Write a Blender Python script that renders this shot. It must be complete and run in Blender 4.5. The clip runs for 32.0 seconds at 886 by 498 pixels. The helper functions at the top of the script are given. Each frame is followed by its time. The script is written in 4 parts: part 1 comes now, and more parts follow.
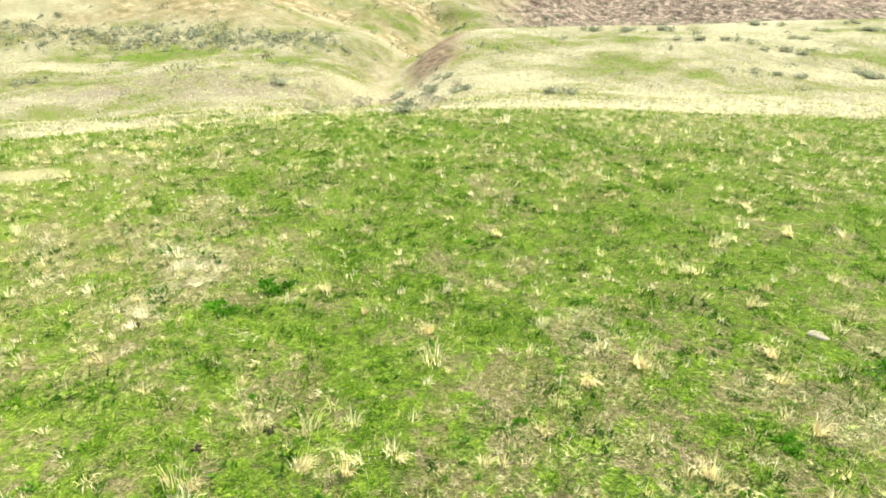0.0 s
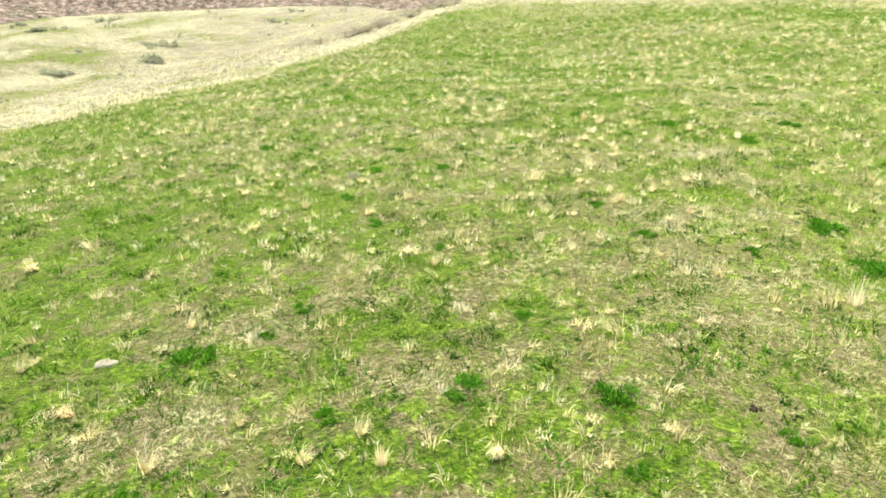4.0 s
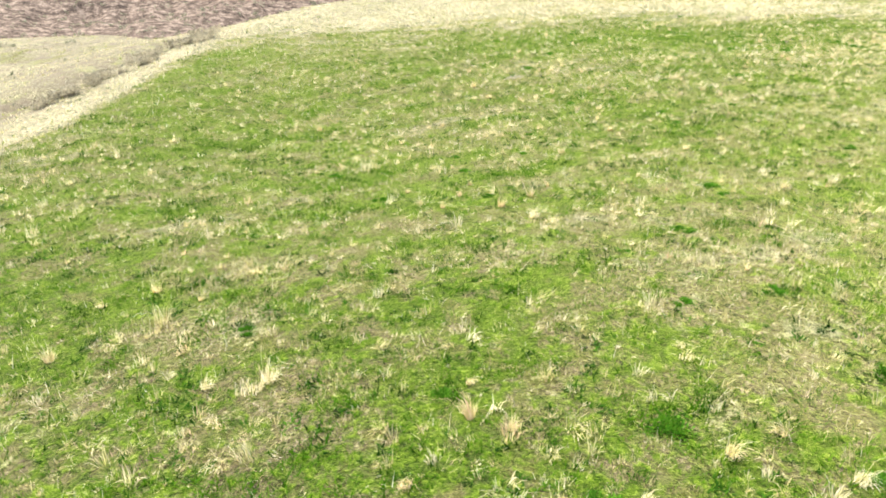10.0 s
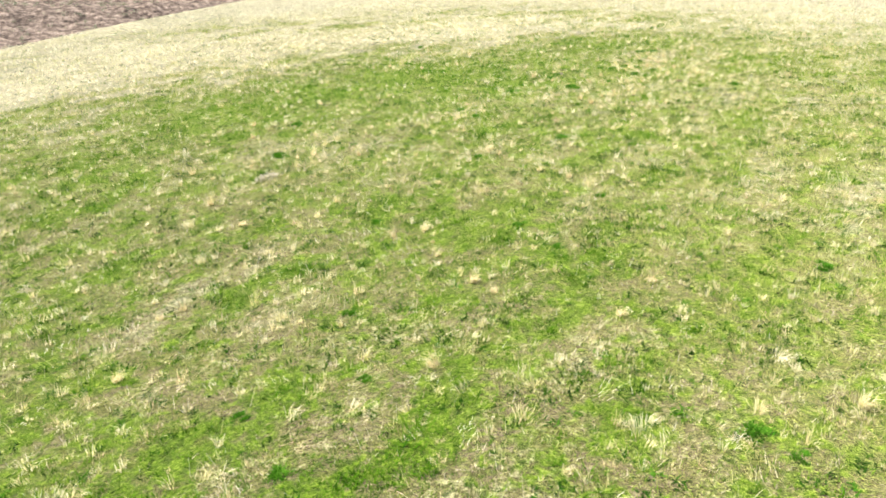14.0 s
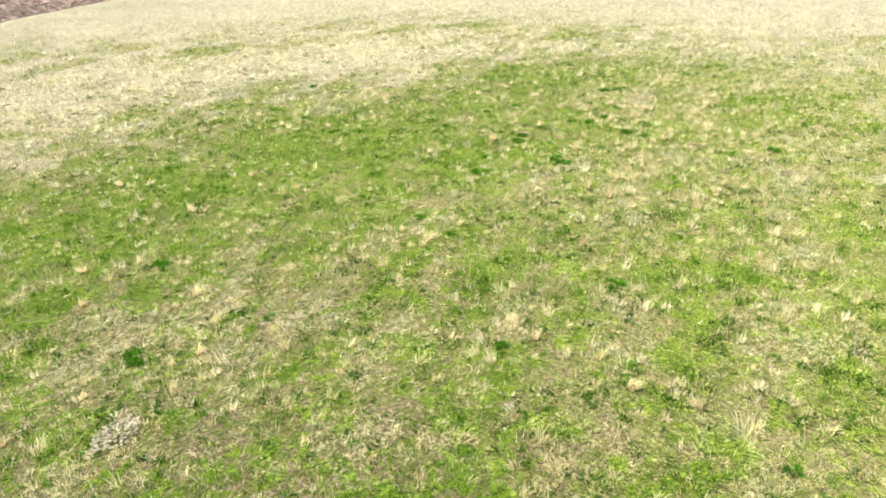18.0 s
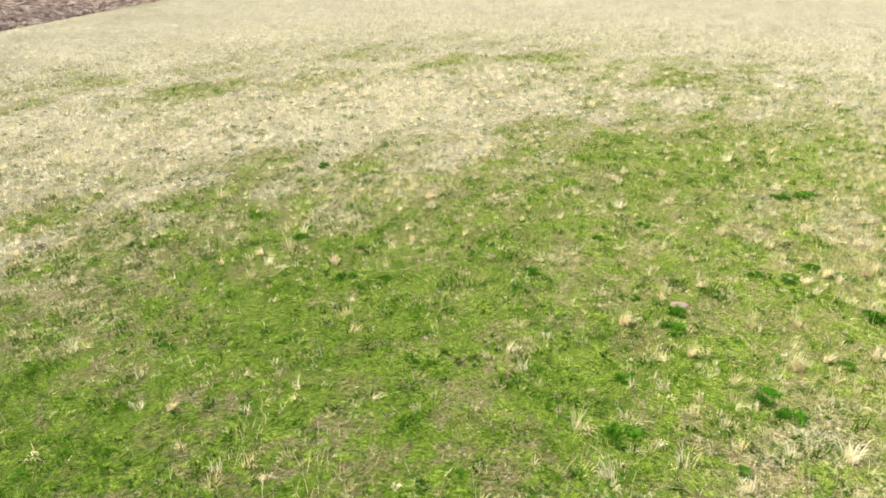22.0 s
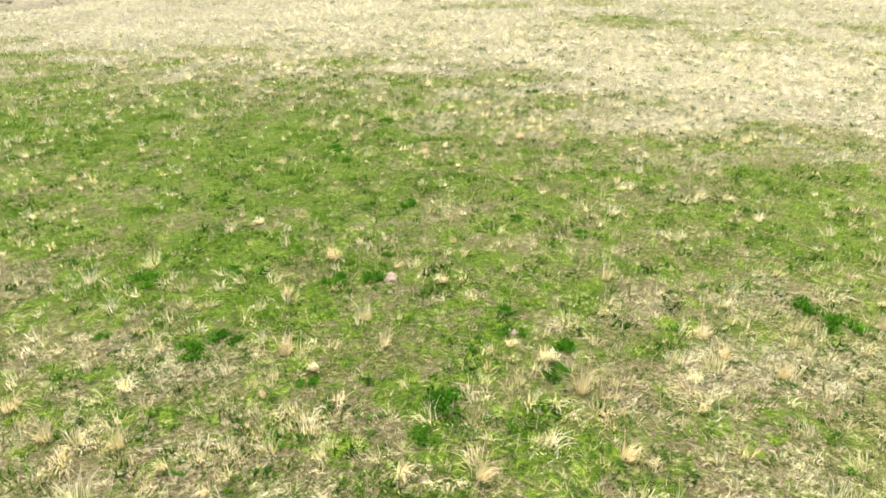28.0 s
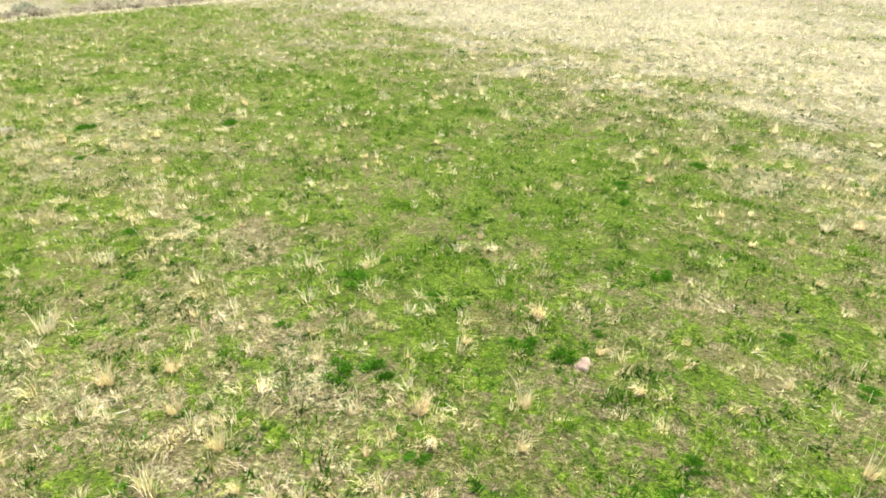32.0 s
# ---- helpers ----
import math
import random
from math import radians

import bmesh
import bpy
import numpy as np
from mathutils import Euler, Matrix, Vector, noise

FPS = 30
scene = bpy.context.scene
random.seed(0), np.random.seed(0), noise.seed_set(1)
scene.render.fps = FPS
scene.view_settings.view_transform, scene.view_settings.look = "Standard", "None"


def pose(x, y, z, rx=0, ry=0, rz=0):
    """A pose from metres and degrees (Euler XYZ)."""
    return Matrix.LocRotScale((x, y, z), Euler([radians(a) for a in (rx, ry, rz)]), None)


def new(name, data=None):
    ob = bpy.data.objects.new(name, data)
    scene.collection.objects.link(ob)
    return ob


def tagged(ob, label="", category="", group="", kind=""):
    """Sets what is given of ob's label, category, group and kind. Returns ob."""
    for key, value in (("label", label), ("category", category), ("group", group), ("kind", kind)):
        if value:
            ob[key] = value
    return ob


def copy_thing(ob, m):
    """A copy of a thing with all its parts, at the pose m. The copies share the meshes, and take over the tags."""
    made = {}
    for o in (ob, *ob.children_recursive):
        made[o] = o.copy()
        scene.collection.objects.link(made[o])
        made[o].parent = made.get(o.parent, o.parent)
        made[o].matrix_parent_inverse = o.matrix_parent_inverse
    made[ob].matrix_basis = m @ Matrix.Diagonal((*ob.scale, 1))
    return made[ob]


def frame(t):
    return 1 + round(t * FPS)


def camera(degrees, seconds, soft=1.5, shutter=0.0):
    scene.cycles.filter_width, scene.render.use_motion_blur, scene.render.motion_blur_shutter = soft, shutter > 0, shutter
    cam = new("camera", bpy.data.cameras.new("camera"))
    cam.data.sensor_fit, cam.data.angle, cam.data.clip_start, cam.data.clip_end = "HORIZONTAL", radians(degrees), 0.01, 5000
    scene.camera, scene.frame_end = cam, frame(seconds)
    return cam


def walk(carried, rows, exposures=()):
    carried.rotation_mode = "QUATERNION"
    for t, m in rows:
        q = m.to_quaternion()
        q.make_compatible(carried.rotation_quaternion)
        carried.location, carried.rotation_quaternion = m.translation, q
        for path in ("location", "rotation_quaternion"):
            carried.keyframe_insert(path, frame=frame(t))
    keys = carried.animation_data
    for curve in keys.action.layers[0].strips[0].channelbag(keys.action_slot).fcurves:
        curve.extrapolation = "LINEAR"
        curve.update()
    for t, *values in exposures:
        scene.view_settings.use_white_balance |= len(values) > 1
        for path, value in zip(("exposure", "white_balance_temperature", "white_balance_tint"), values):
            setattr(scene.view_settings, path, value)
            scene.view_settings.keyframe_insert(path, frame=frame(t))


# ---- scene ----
# ---- camera ----
cam = camera(64.79, 32.0, soft=1.8)
# seconds, eye x, y, z, turn from +y, tilt, lean
PATH = [
    (0, 0.10, -2.93, 13.27, 59.37, -26.60, 0.04),
    (0.5, 0.09, -2.86, 13.23, 54.27, -26.56, -0.04),
    (1, 0.09, -2.76, 13.19, 48.47, -26.58, -0.09),
    (1.5, 0.13, -2.73, 13.18, 41.03, -26.57, -0.22),
    (2, 0.10, -2.72, 13.17, 31.80, -26.58, 0.11),
    (2.5, 0.11, -2.55, 13.09, 19.43, -26.60, -0.10),
    (3, 0.05, -2.08, 13.03, 7.85, -26.54, 0.01),
    (3.5, 0.00, -1.22, 13.00, 3.20, -26.50, 0.04),
    (4, -0.00, 0.04, 12.96, 0.00, -26.42, 0.05),
    (4.5, -0.01, 1.57, 12.96, -3.15, -26.35, 0.05),
    (5, 0.11, 3.28, 13.00, -5.87, -26.39, -0.02),
    (5.5, 0.40, 5.46, 13.09, -7.74, -26.57, -0.17),
    (6, 0.76, 7.87, 13.17, -8.83, -26.73, -0.31),
    (6.5, 1.07, 10.30, 13.16, -9.23, -26.74, -0.31),
    (7, 1.33, 12.59, 13.10, -9.24, -26.64, -0.30),
    (7.5, 1.59, 15.00, 13.01, -9.39, -26.53, -0.14),
    (8, 1.94, 17.51, 12.96, -9.38, -26.43, -0.09),
    (8.5, 2.30, 20.10, 12.94, -10.23, -26.44, 0.06),
    (9, 2.71, 22.73, 12.93, -12.15, -26.39, 0.12),
    (9.5, 3.19, 25.39, 12.90, -14.60, -26.22, 0.08),
    (10, 3.74, 28.05, 12.93, -16.99, -26.28, 0.07),
    (10.5, 4.26, 30.70, 12.92, -19.50, -26.19, 0.12),
    (11, 4.80, 33.31, 12.97, -20.79, -26.17, 0.19),
    (11.5, 5.37, 35.87, 13.01, -20.76, -26.10, 0.30),
    (12, 6.11, 38.41, 13.02, -23.57, -25.88, 0.05),
    (12.5, 6.84, 41.10, 13.00, -28.78, -25.70, -0.06),
    (13, 7.67, 43.75, 13.00, -33.77, -25.59, -0.26),
    (13.5, 8.57, 46.35, 13.04, -38.15, -25.45, -0.67),
    (14, 9.42, 48.94, 13.28, -41.54, -25.61, -0.88),
    (14.5, 10.30, 51.44, 13.79, -43.18, -26.13, -0.93),
    (15, 11.30, 53.88, 14.28, -44.28, -26.66, -0.88),
    (15.5, 12.54, 56.25, 14.46, -46.06, -26.87, -0.78),
    (16, 13.88, 58.61, 14.40, -49.14, -26.83, -0.79),
    (16.5, 15.29, 60.94, 14.31, -51.10, -26.76, -0.57),
    (17, 16.84, 63.16, 14.22, -52.31, -26.66, -0.39),
    (17.5, 18.53, 65.33, 14.11, -53.12, -26.58, -0.23),
    (18, 20.31, 67.46, 14.01, -53.73, -26.50, -0.08),
    (18.5, 22.21, 69.50, 13.93, -53.97, -26.45, 0.02),
    (19, 24.18, 71.48, 13.88, -53.99, -26.43, 0.15),
    (19.5, 26.20, 73.40, 13.88, -53.68, -26.44, 0.26),
    (20, 28.32, 75.27, 13.85, -51.01, -26.54, 0.23),
    (20.5, 30.59, 77.22, 13.64, -50.72, -26.30, 0.29),
    (21, 32.84, 79.05, 13.54, -50.56, -26.24, 0.40),
    (21.5, 35.10, 80.86, 13.53, -50.52, -26.35, 0.44),
    (22, 37.35, 82.61, 13.50, -50.56, -26.44, 0.47),
    (22.5, 39.64, 84.27, 13.34, -53.64, -26.21, 0.47),
    (23, 41.96, 85.86, 13.13, -63.91, -25.65, -0.14),
    (23.5, 44.29, 87.58, 13.05, -68.47, -25.54, -0.12),
    (24, 46.73, 89.32, 13.05, -72.01, -25.68, -0.08),
    (24.5, 48.96, 91.08, 13.17, -77.03, -25.73, 0.15),
    (25, 51.82, 90.26, 13.08, -71.48, -26.48, 0.06),
    (25.5, 55.24, 85.96, 12.83, -52.79, -28.01, -0.30),
    (26, 58.51, 80.70, 12.55, -30.77, -29.51, -0.67),
    (26.5, 60.91, 76.96, 12.40, -15.24, -30.16, -0.79),
    (27, 62.50, 74.70, 12.36, -6.16, -30.05, -0.68),
    (27.5, 64.34, 72.67, 12.36, 2.80, -30.06, -0.62),
    (28, 66.01, 71.12, 12.33, 10.89, -29.95, -0.16),
    (28.5, 67.41, 70.20, 12.36, 18.69, -29.99, 0.13),
    (29, 68.53, 69.93, 12.40, 24.32, -30.13, 0.09),
    (29.5, 69.26, 70.10, 12.40, 27.92, -30.05, 0.18),
    (30, 69.65, 70.70, 12.42, 31.21, -30.17, 0.17),
    (30.5, 69.69, 71.66, 12.43, 34.24, -30.16, 0.30),
    (31, 69.43, 72.97, 12.44, 37.35, -30.27, 0.29),
    (31.5, 68.87, 74.54, 12.47, 40.21, -30.33, 0.40),
    (32, 68.08, 76.32, 12.59, 43.17, -30.62, 0.54),
]
walk(cam, [(t, pose(x, y, z, 90 + tilt, 0, turn) @ pose(0, 0, 0, 0, 0, lean)) for t, x, y, z, turn, tilt, lean in PATH],
     exposures=[(0.0, 2.42, 7350, -6), (5.0, 2.38, 7100, 0), (8.0, 2.34, 6950, 5), (12.0, 2.29, 6850, 4), (19.0, 2.08, 6950, 6), (24.0, 1.86, 6950, 6), (27.0, 2.10, 6950, 6), (32.0, 2.27, 6950, 5)])

# ---- light ----
world = bpy.data.worlds.new("world")
world.use_nodes = True
scene.world = world
sky = world.node_tree.nodes.new("ShaderNodeTexSky")
sky.sky_type = 'NISHITA'
sky.sun_disc = False
sky.sun_elevation = radians(50)
sky.sun_rotation = radians(200)
world.node_tree.links.new(sky.outputs[0], world.node_tree.nodes["Background"].inputs[0])
world.node_tree.nodes["Background"].inputs[1].default_value = 0.055
sun = new("sun", bpy.data.lights.new("sun", "SUN"))
sun.data.energy = 3.1
sun.data.angle = radians(10)
sun.data.color = (1.0, 0.975, 0.94)
sun.matrix_world = pose(0, 0, 60, 40, 0, -160)

# ---- shape of the land ----
# the brow of the hill, from south-west to north-east; the draw lies on its left
BROW = np.array([(-95, -120), (-56, -30), (-50, -5), (-46, 14), (-39, 30), (-28, 44), (-21, 55), (-13, 64), (-7, 76),
                 (-1, 90), (5, 108), (13, 130), (30, 152), (52, 167), (84, 185), (130, 205), (220, 240)], float)


def line_side(line, x, y):
    """Distance to a line of corners, positive on its left."""
    best = np.full(np.shape(x), 1e9)
    sign = np.ones(np.shape(x))
    for (ax, ay), (bx, by) in zip(line[:-1], line[1:]):
        ux, uy = bx - ax, by - ay
        k = np.clip(((x - ax) * ux + (y - ay) * uy) / (ux * ux + uy * uy), 0, 1)
        px, py = x - ax - k * ux, y - ay - k * uy
        d = np.hypot(px, py)
        near = d < best
        best = np.where(near, d, best)
        sign = np.where(near, np.where(ux * py - uy * px > 0, 1.0, -1.0), sign)
    return best * sign


# the line of the gully in the draw
GULLY = [(-60, 20), (-85, 36), (-110, 52), (-128, 60), (-150, 79), (-190, 110)]
WASH = [(-18, 108), (-9, 128), (-1, 146), (6, 164), (12, 182), (8, 215)]
# the outer edge of the shelf across the draw
SPUR = [(-160, 30), (-143, 66), (-134, 86), (-127, 104), (-114, 130), (-107, 155), (-97, 178), (-78, 187), (-57, 194), (-42, 199), (-22, 198), (-5, 180), (10, 176), (40, 190), (90, 215), (220, 270)]


def brow_distance(x, y):
    """How far out over the draw a place lies."""
    return line_side(BROW, x, y)


def smooth(a, b, v):
    k = np.clip((v - a) / (b - a), 0, 1)
    return k * k * (3 - 2 * k)


def waves(x, y, size, seed, octaves=4):
    """Cheap smooth noise, about -1 to 1."""
    r = np.random.RandomState(seed)
    out, amp, total = 0.0, 1.0, 0.0
    for _ in range(octaves):
        part = 0.0
        for _ in range(5):
            a, ph = r.uniform(0, 2 * math.pi), r.uniform(0, 2 * math.pi)
            k = 2 * math.pi / size * r.uniform(0.7, 1.4)
            part = part + np.sin((x * math.cos(a) + y * math.sin(a)) * k + ph + 0.8 * np.sin((x * math.sin(a) - y * math.cos(a)) * k * 0.7 + 2 * ph))
        out = out + amp * part / 2.6
        total += amp
        amp *= 0.5
        size *= 0.47
    return out / total


def mottle(x, y, size, seed, octaves=3):
    """Uneven blotches, about 0 to 1 with a mean of one half."""
    table = np.random.RandomState(seed).uniform(0, 1, (256, 256))
    out, amp, total = 0.0, 1.0, 0.0
    for k in range(octaves):
        u, w = x / size + 17.3 * k, y / size + 5.1 * k
        u, w = 0.8 * u - 0.6 * w, 0.6 * u + 0.8 * w
        i, j = np.floor(u).astype(int), np.floor(w).astype(int)
        a, b = u - i, w - j
        a, b = a * a * (3 - 2 * a), b * b * (3 - 2 * b)
        i0, i1, j0, j1 = i % 256, (i + 1) % 256, j % 256, (j + 1) % 256
        out = out + amp * ((table[i0, j0] * (1 - a) + table[i1, j0] * a) * (1 - b) + (table[i0, j1] * (1 - a) + table[i1, j1] * a) * b)
        total += amp
        amp *= 0.6
        size *= 0.45
    return np.clip(0.5 + 1.5 * (out / total - 0.5), 0, 1)


def draw_height(x, y, d):
    """The draw beside the hill: a fall from the brow, a shelf with its own brow, and the far slopes."""
    north, e = smooth(45, 85, y), line_side(SPUR, x, y)
    z = -1.5 - 10.5 * smooth(-5, 62, d) - 12.0 * smooth(-6, 48, e) * north - 2.0 * smooth(60, 110, d) * (1 - north)
    z = z + 44 * smooth(60, 340, e) * north + 13 * smooth(105, 200, d) * (1 - north) + 60 * smooth(400, 1000, d)
    west = (1 - smooth(0.58, 0.78, y / np.maximum(-x, 1.0))) * smooth(60, 100, -x)
    z = z + 9.0 * smooth(12, 70, e) * north * west
    z = z + 0.9 * waves(x, y, 46, 11, 4) * smooth(15, 50, d) * (1 - smooth(-25, -5, e) * north)
    z = z + 4.5 * waves(x, y, 70, 5, 4) * smooth(40, 100, e) * north + 3.0 * waves(x, y, 60, 5, 4) * smooth(120, 180, d) * (1 - north)
    z = z - 6.0 * np.exp(-(line_side(GULLY, x, y) / 8.0) ** 2) * smooth(14, 50, d)
    return z - 3.2 * np.exp(-(line_side(WASH, x, y) / 5.0) ** 2) * smooth(12, 24, d)


# gentle rises and dips of the hilltop: strength on a grid of 24 by 25 m
SWELLS = [[-0.32, 0.12, -0.34, -0.17, -0.02, -0.0],
          [0.35, 0.38, 0.69, -1.48, -0.24, -0.04],
          [-0.02, -0.07, -0.09, 0.16, -0.13, 0.01],
          [-0.0, 0.0, 0.15, 0.08, -0.38, 0.21],
          [-0.0, 0.0, 0.03, 0.45, 0.2, 0.01]]


def land(x, y):
    x, y = np.asarray(x, float), np.asarray(y, float)
    d = brow_distance(x, y)
    cx, cy = 70 * np.tanh((x - 40) / 110) + 40, 90 * np.tanh((y - 60) / 130) + 60
    top = 1.289 + 0.05465 * cx - 0.02480 * cy - 0.000622 * cx * cx + 0.000269 * cx * cy - 0.000241 * cy * cy
    for i, column in enumerate(SWELLS):
        for j, strength in enumerate(column):
            top = top + strength * np.exp(-((x + 12 - 24 * i) ** 2 + (y - 25 * j) ** 2) / 400)
    top = top + 0.06 * waves(x, y, 14, 3, 3) 
    b = smooth(-12, 12, d)
    return top * (1 - b) + draw_height(x, y, d) * b


# ---- materials ----
class Nodes:
    """Short way to wire a node material."""

    def __init__(self, name):
        self.mat = bpy.data.materials.new(name)
        self.mat.use_nodes = True
        self.tree = self.mat.node_tree
        self.shader = self.tree.nodes["Principled BSDF"]
        self.out = self.tree.nodes["Material Output"]
        self.shader.inputs["Roughness"].default_value = 0.9
        self.shader.inputs["Specular IOR Level"].default_value = 0.04

    def link(self, a, b):
        self.tree.links.new(a, b)

    def feed(self, socket, value):
        if isinstance(value, bpy.types.NodeSocket):
            self.link(value, socket)
        else:
            socket.default_value = value

    def place(self):
        return self.tree.nodes.new("ShaderNodeTexCoord").outputs["Object"]

    def noise(self, scale, detail=3.0, rough=0.55, vector=None, distortion=0.0):
        n = self.tree.nodes.new("ShaderNodeTexNoise")
        n.inputs["Scale"].default_value, n.inputs["Detail"].default_value = scale, detail
        n.inputs["Roughness"].default_value, n.inputs["Distortion"].default_value = rough, distortion
        self.link(vector or self.place(), n.inputs["Vector"])
        return n.outputs["Fac"]

    def math(self, op, a, b=0.0, clamp=False):
        n = self.tree.nodes.new("ShaderNodeMath")
        n.operation, n.use_clamp = op, clamp
        self.feed(n.inputs[0], a)
        self.feed(n.inputs[1], b)
        return n.outputs[0]

    def span(self, value, a, b, to_a=0.0, to_b=1.0):
        n = self.tree.nodes.new("ShaderNodeMapRange")
        self.feed(n.inputs[0], value)
        for k, v in zip((1, 2, 3, 4), (a, b, to_a, to_b)):
            n.inputs[k].default_value = v
        return n.outputs[0]

    def ramp(self, value, *stops):
        n = self.tree.nodes.new("ShaderNodeValToRGB")
        r = n.color_ramp
        for k, (at, colour) in enumerate(stops):
            e = r.elements[k] if k < 2 else r.elements.new(at)
            e.position, e.color = at, (*colour, 1)
        self.feed(n.inputs[0], value)
        return n.outputs[0]

    def mix(self, fac, a, b, how="MIX"):
        n = self.tree.nodes.new("ShaderNodeMix")
        n.data_type, n.blend_type = "RGBA", how
        self.feed(n.inputs[0], fac)
        self.feed(n.inputs[6], a if isinstance(a, bpy.types.NodeSocket) else (*a, 1))
        self.feed(n.inputs[7], b if isinstance(b, bpy.types.NodeSocket) else (*b, 1))
        return n.outputs[2]

    def attr(self, name):
        n = self.tree.nodes.new("ShaderNodeAttribute")
        n.attribute_name = name
        return n.outputs["Fac"]

    def island(self):
        return self.tree.nodes.new("ShaderNodeNewGeometry").outputs["Random Per Island"]

    def thing(self):
        return self.tree.nodes.new("ShaderNodeObjectInfo").outputs["Random"]

    def bump(self, height, strength, distance):
        n = self.tree.nodes.new("ShaderNodeBump")
        n.inputs["Strength"].default_value, n.inputs["Distance"].default_value = strength, distance
        self.link(height, n.inputs["Height"])
        self.link(n.outputs[0], self.shader.inputs["Normal"])

    def colour(self, socket):
        self.link(socket, self.shader.inputs["Base Color"])
        return self

    def thin(self, socket, share):
        """Leaves and blades let part of the light through."""
        t = self.tree.nodes.new("ShaderNodeBsdfTranslucent")
        self.link(socket, t.inputs["Color"])
        m = self.tree.nodes.new("ShaderNodeMixShader")
        m.inputs[0].default_value = share
        self.link(self.shader.outputs[0], m.inputs[1])
        self.link(t.outputs[0], m.inputs[2])
        self.link(m.outputs[0], self.out.inputs["Surface"])
        return self


def ground_material():
    n = Nodes("hill_turf")
    p = n.place()
    broad, patch = n.noise(0.16, 4, 0.6, p), n.noise(0.8, 4, 0.62, p, 0.8)
    clump, fine, grit = n.noise(2.1, 3, 0.6, p, 1.0), n.noise(8.0, 3, 0.62, p, 0.8), n.noise(40.0, 2, 0.6, p)
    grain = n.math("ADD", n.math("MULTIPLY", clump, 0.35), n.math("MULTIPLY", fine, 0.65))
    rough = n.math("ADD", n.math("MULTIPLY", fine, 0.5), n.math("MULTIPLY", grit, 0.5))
    # low ends near black in the hollows: shade between clumps put into the colour
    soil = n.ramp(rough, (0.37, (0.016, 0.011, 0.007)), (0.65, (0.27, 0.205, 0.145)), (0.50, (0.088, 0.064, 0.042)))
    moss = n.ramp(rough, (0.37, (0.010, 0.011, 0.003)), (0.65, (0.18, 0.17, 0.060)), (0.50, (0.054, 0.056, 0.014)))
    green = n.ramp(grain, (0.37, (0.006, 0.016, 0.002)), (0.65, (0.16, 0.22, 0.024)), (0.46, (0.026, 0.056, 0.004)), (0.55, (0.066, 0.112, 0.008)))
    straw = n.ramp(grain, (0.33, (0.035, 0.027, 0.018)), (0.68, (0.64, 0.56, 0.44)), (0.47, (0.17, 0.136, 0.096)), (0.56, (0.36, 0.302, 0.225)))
    dry = n.math("ADD", n.attr("dry"), n.math("MULTIPLY", n.math("SUBTRACT", patch, 0.5), 1.1))
    dry = n.math("ADD", dry, n.math("MULTIPLY", n.math("SUBTRACT", broad, 0.5), 0.9))
    drift = n.math("ADD", n.math("MULTIPLY", n.noise(0.55, 3, 0.6, p, 0.7), 0.62), n.math("MULTIPLY", clump, 0.38))
    wet = n.math("ADD", n.math("MULTIPLY", n.math("SUBTRACT", drift, 0.5), 3.0), n.math("SUBTRACT", 0.40, dry))
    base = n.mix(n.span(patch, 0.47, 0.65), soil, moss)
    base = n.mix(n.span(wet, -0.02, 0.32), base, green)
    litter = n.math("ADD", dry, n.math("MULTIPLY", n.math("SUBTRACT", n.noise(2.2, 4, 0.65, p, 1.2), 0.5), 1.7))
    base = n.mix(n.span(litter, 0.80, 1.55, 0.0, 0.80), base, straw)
    # single dead strands, curled over the turf
    for scale, thin in ((2.3, 0.020), (4.1, 0.026), (6.7, 0.035)):
        line = n.math("ABSOLUTE", n.math("SUBTRACT", n.noise(scale, 2, 0.5, p, 3.0), 0.5))
        on = n.math("MULTIPLY", n.span(line, 0.0, thin, 1.0, 0.0), n.span(n.math("ADD", litter, fine), 0.90, 1.35))
        base = n.mix(n.math("MULTIPLY", on, 0.85), base, (0.68, 0.61, 0.36))
    # low dark rosettes and holes; shade between hummocks is put into these specks too
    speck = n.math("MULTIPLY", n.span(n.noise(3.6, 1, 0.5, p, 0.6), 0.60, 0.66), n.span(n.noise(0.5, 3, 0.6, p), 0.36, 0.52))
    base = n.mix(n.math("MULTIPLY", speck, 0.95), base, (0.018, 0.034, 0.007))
    # larger olive dots, with the shade of hummocks put into their colour
    dark_dot = n.math("MULTIPLY", n.span(n.noise(1.25, 2, 0.55, p, 0.8), 0.59, 0.68), n.span(n.noise(0.21, 3, 0.6, p), 0.38, 0.56))
    base = n.mix(n.math("MULTIPLY", dark_dot, 0.6), base, (0.085, 0.090, 0.030))
    bare = n.math("ADD", n.attr("soil"), n.math("MULTIPLY", n.math("SUBTRACT", n.noise(1.1, 4, 0.6, p, 1.0), 0.5), 1.5))
    base = n.mix(n.span(bare, 0.34, 0.60, 0.0, 0.85), base, n.mix(0.65, soil, (0.36, 0.285, 0.205)))
    # low brush and weathered ground on the slopes of the draw
    low = n.math("ADD", n.math("MULTIPLY", n.noise(0.22, 5, 0.65, p, 0.5), 0.65), n.math("MULTIPLY", patch, 0.35))
    grey = n.ramp(grain, (0.38, (0.040, 0.032, 0.022)), (0.63, (0.35, 0.30, 0.22)), (0.50, (0.148, 0.122, 0.082)))
    streak = n.noise(0.30, 5, 0.68, p, 1.2)
    grey = n.mix(n.span(streak, 0.50, 0.62, 0.0, 0.75), grey, (0.150, 0.110, 0.082))
    grey = n.mix(n.span(streak, 0.46, 0.36, 0.0, 0.55), grey, (0.30, 0.31, 0.12))
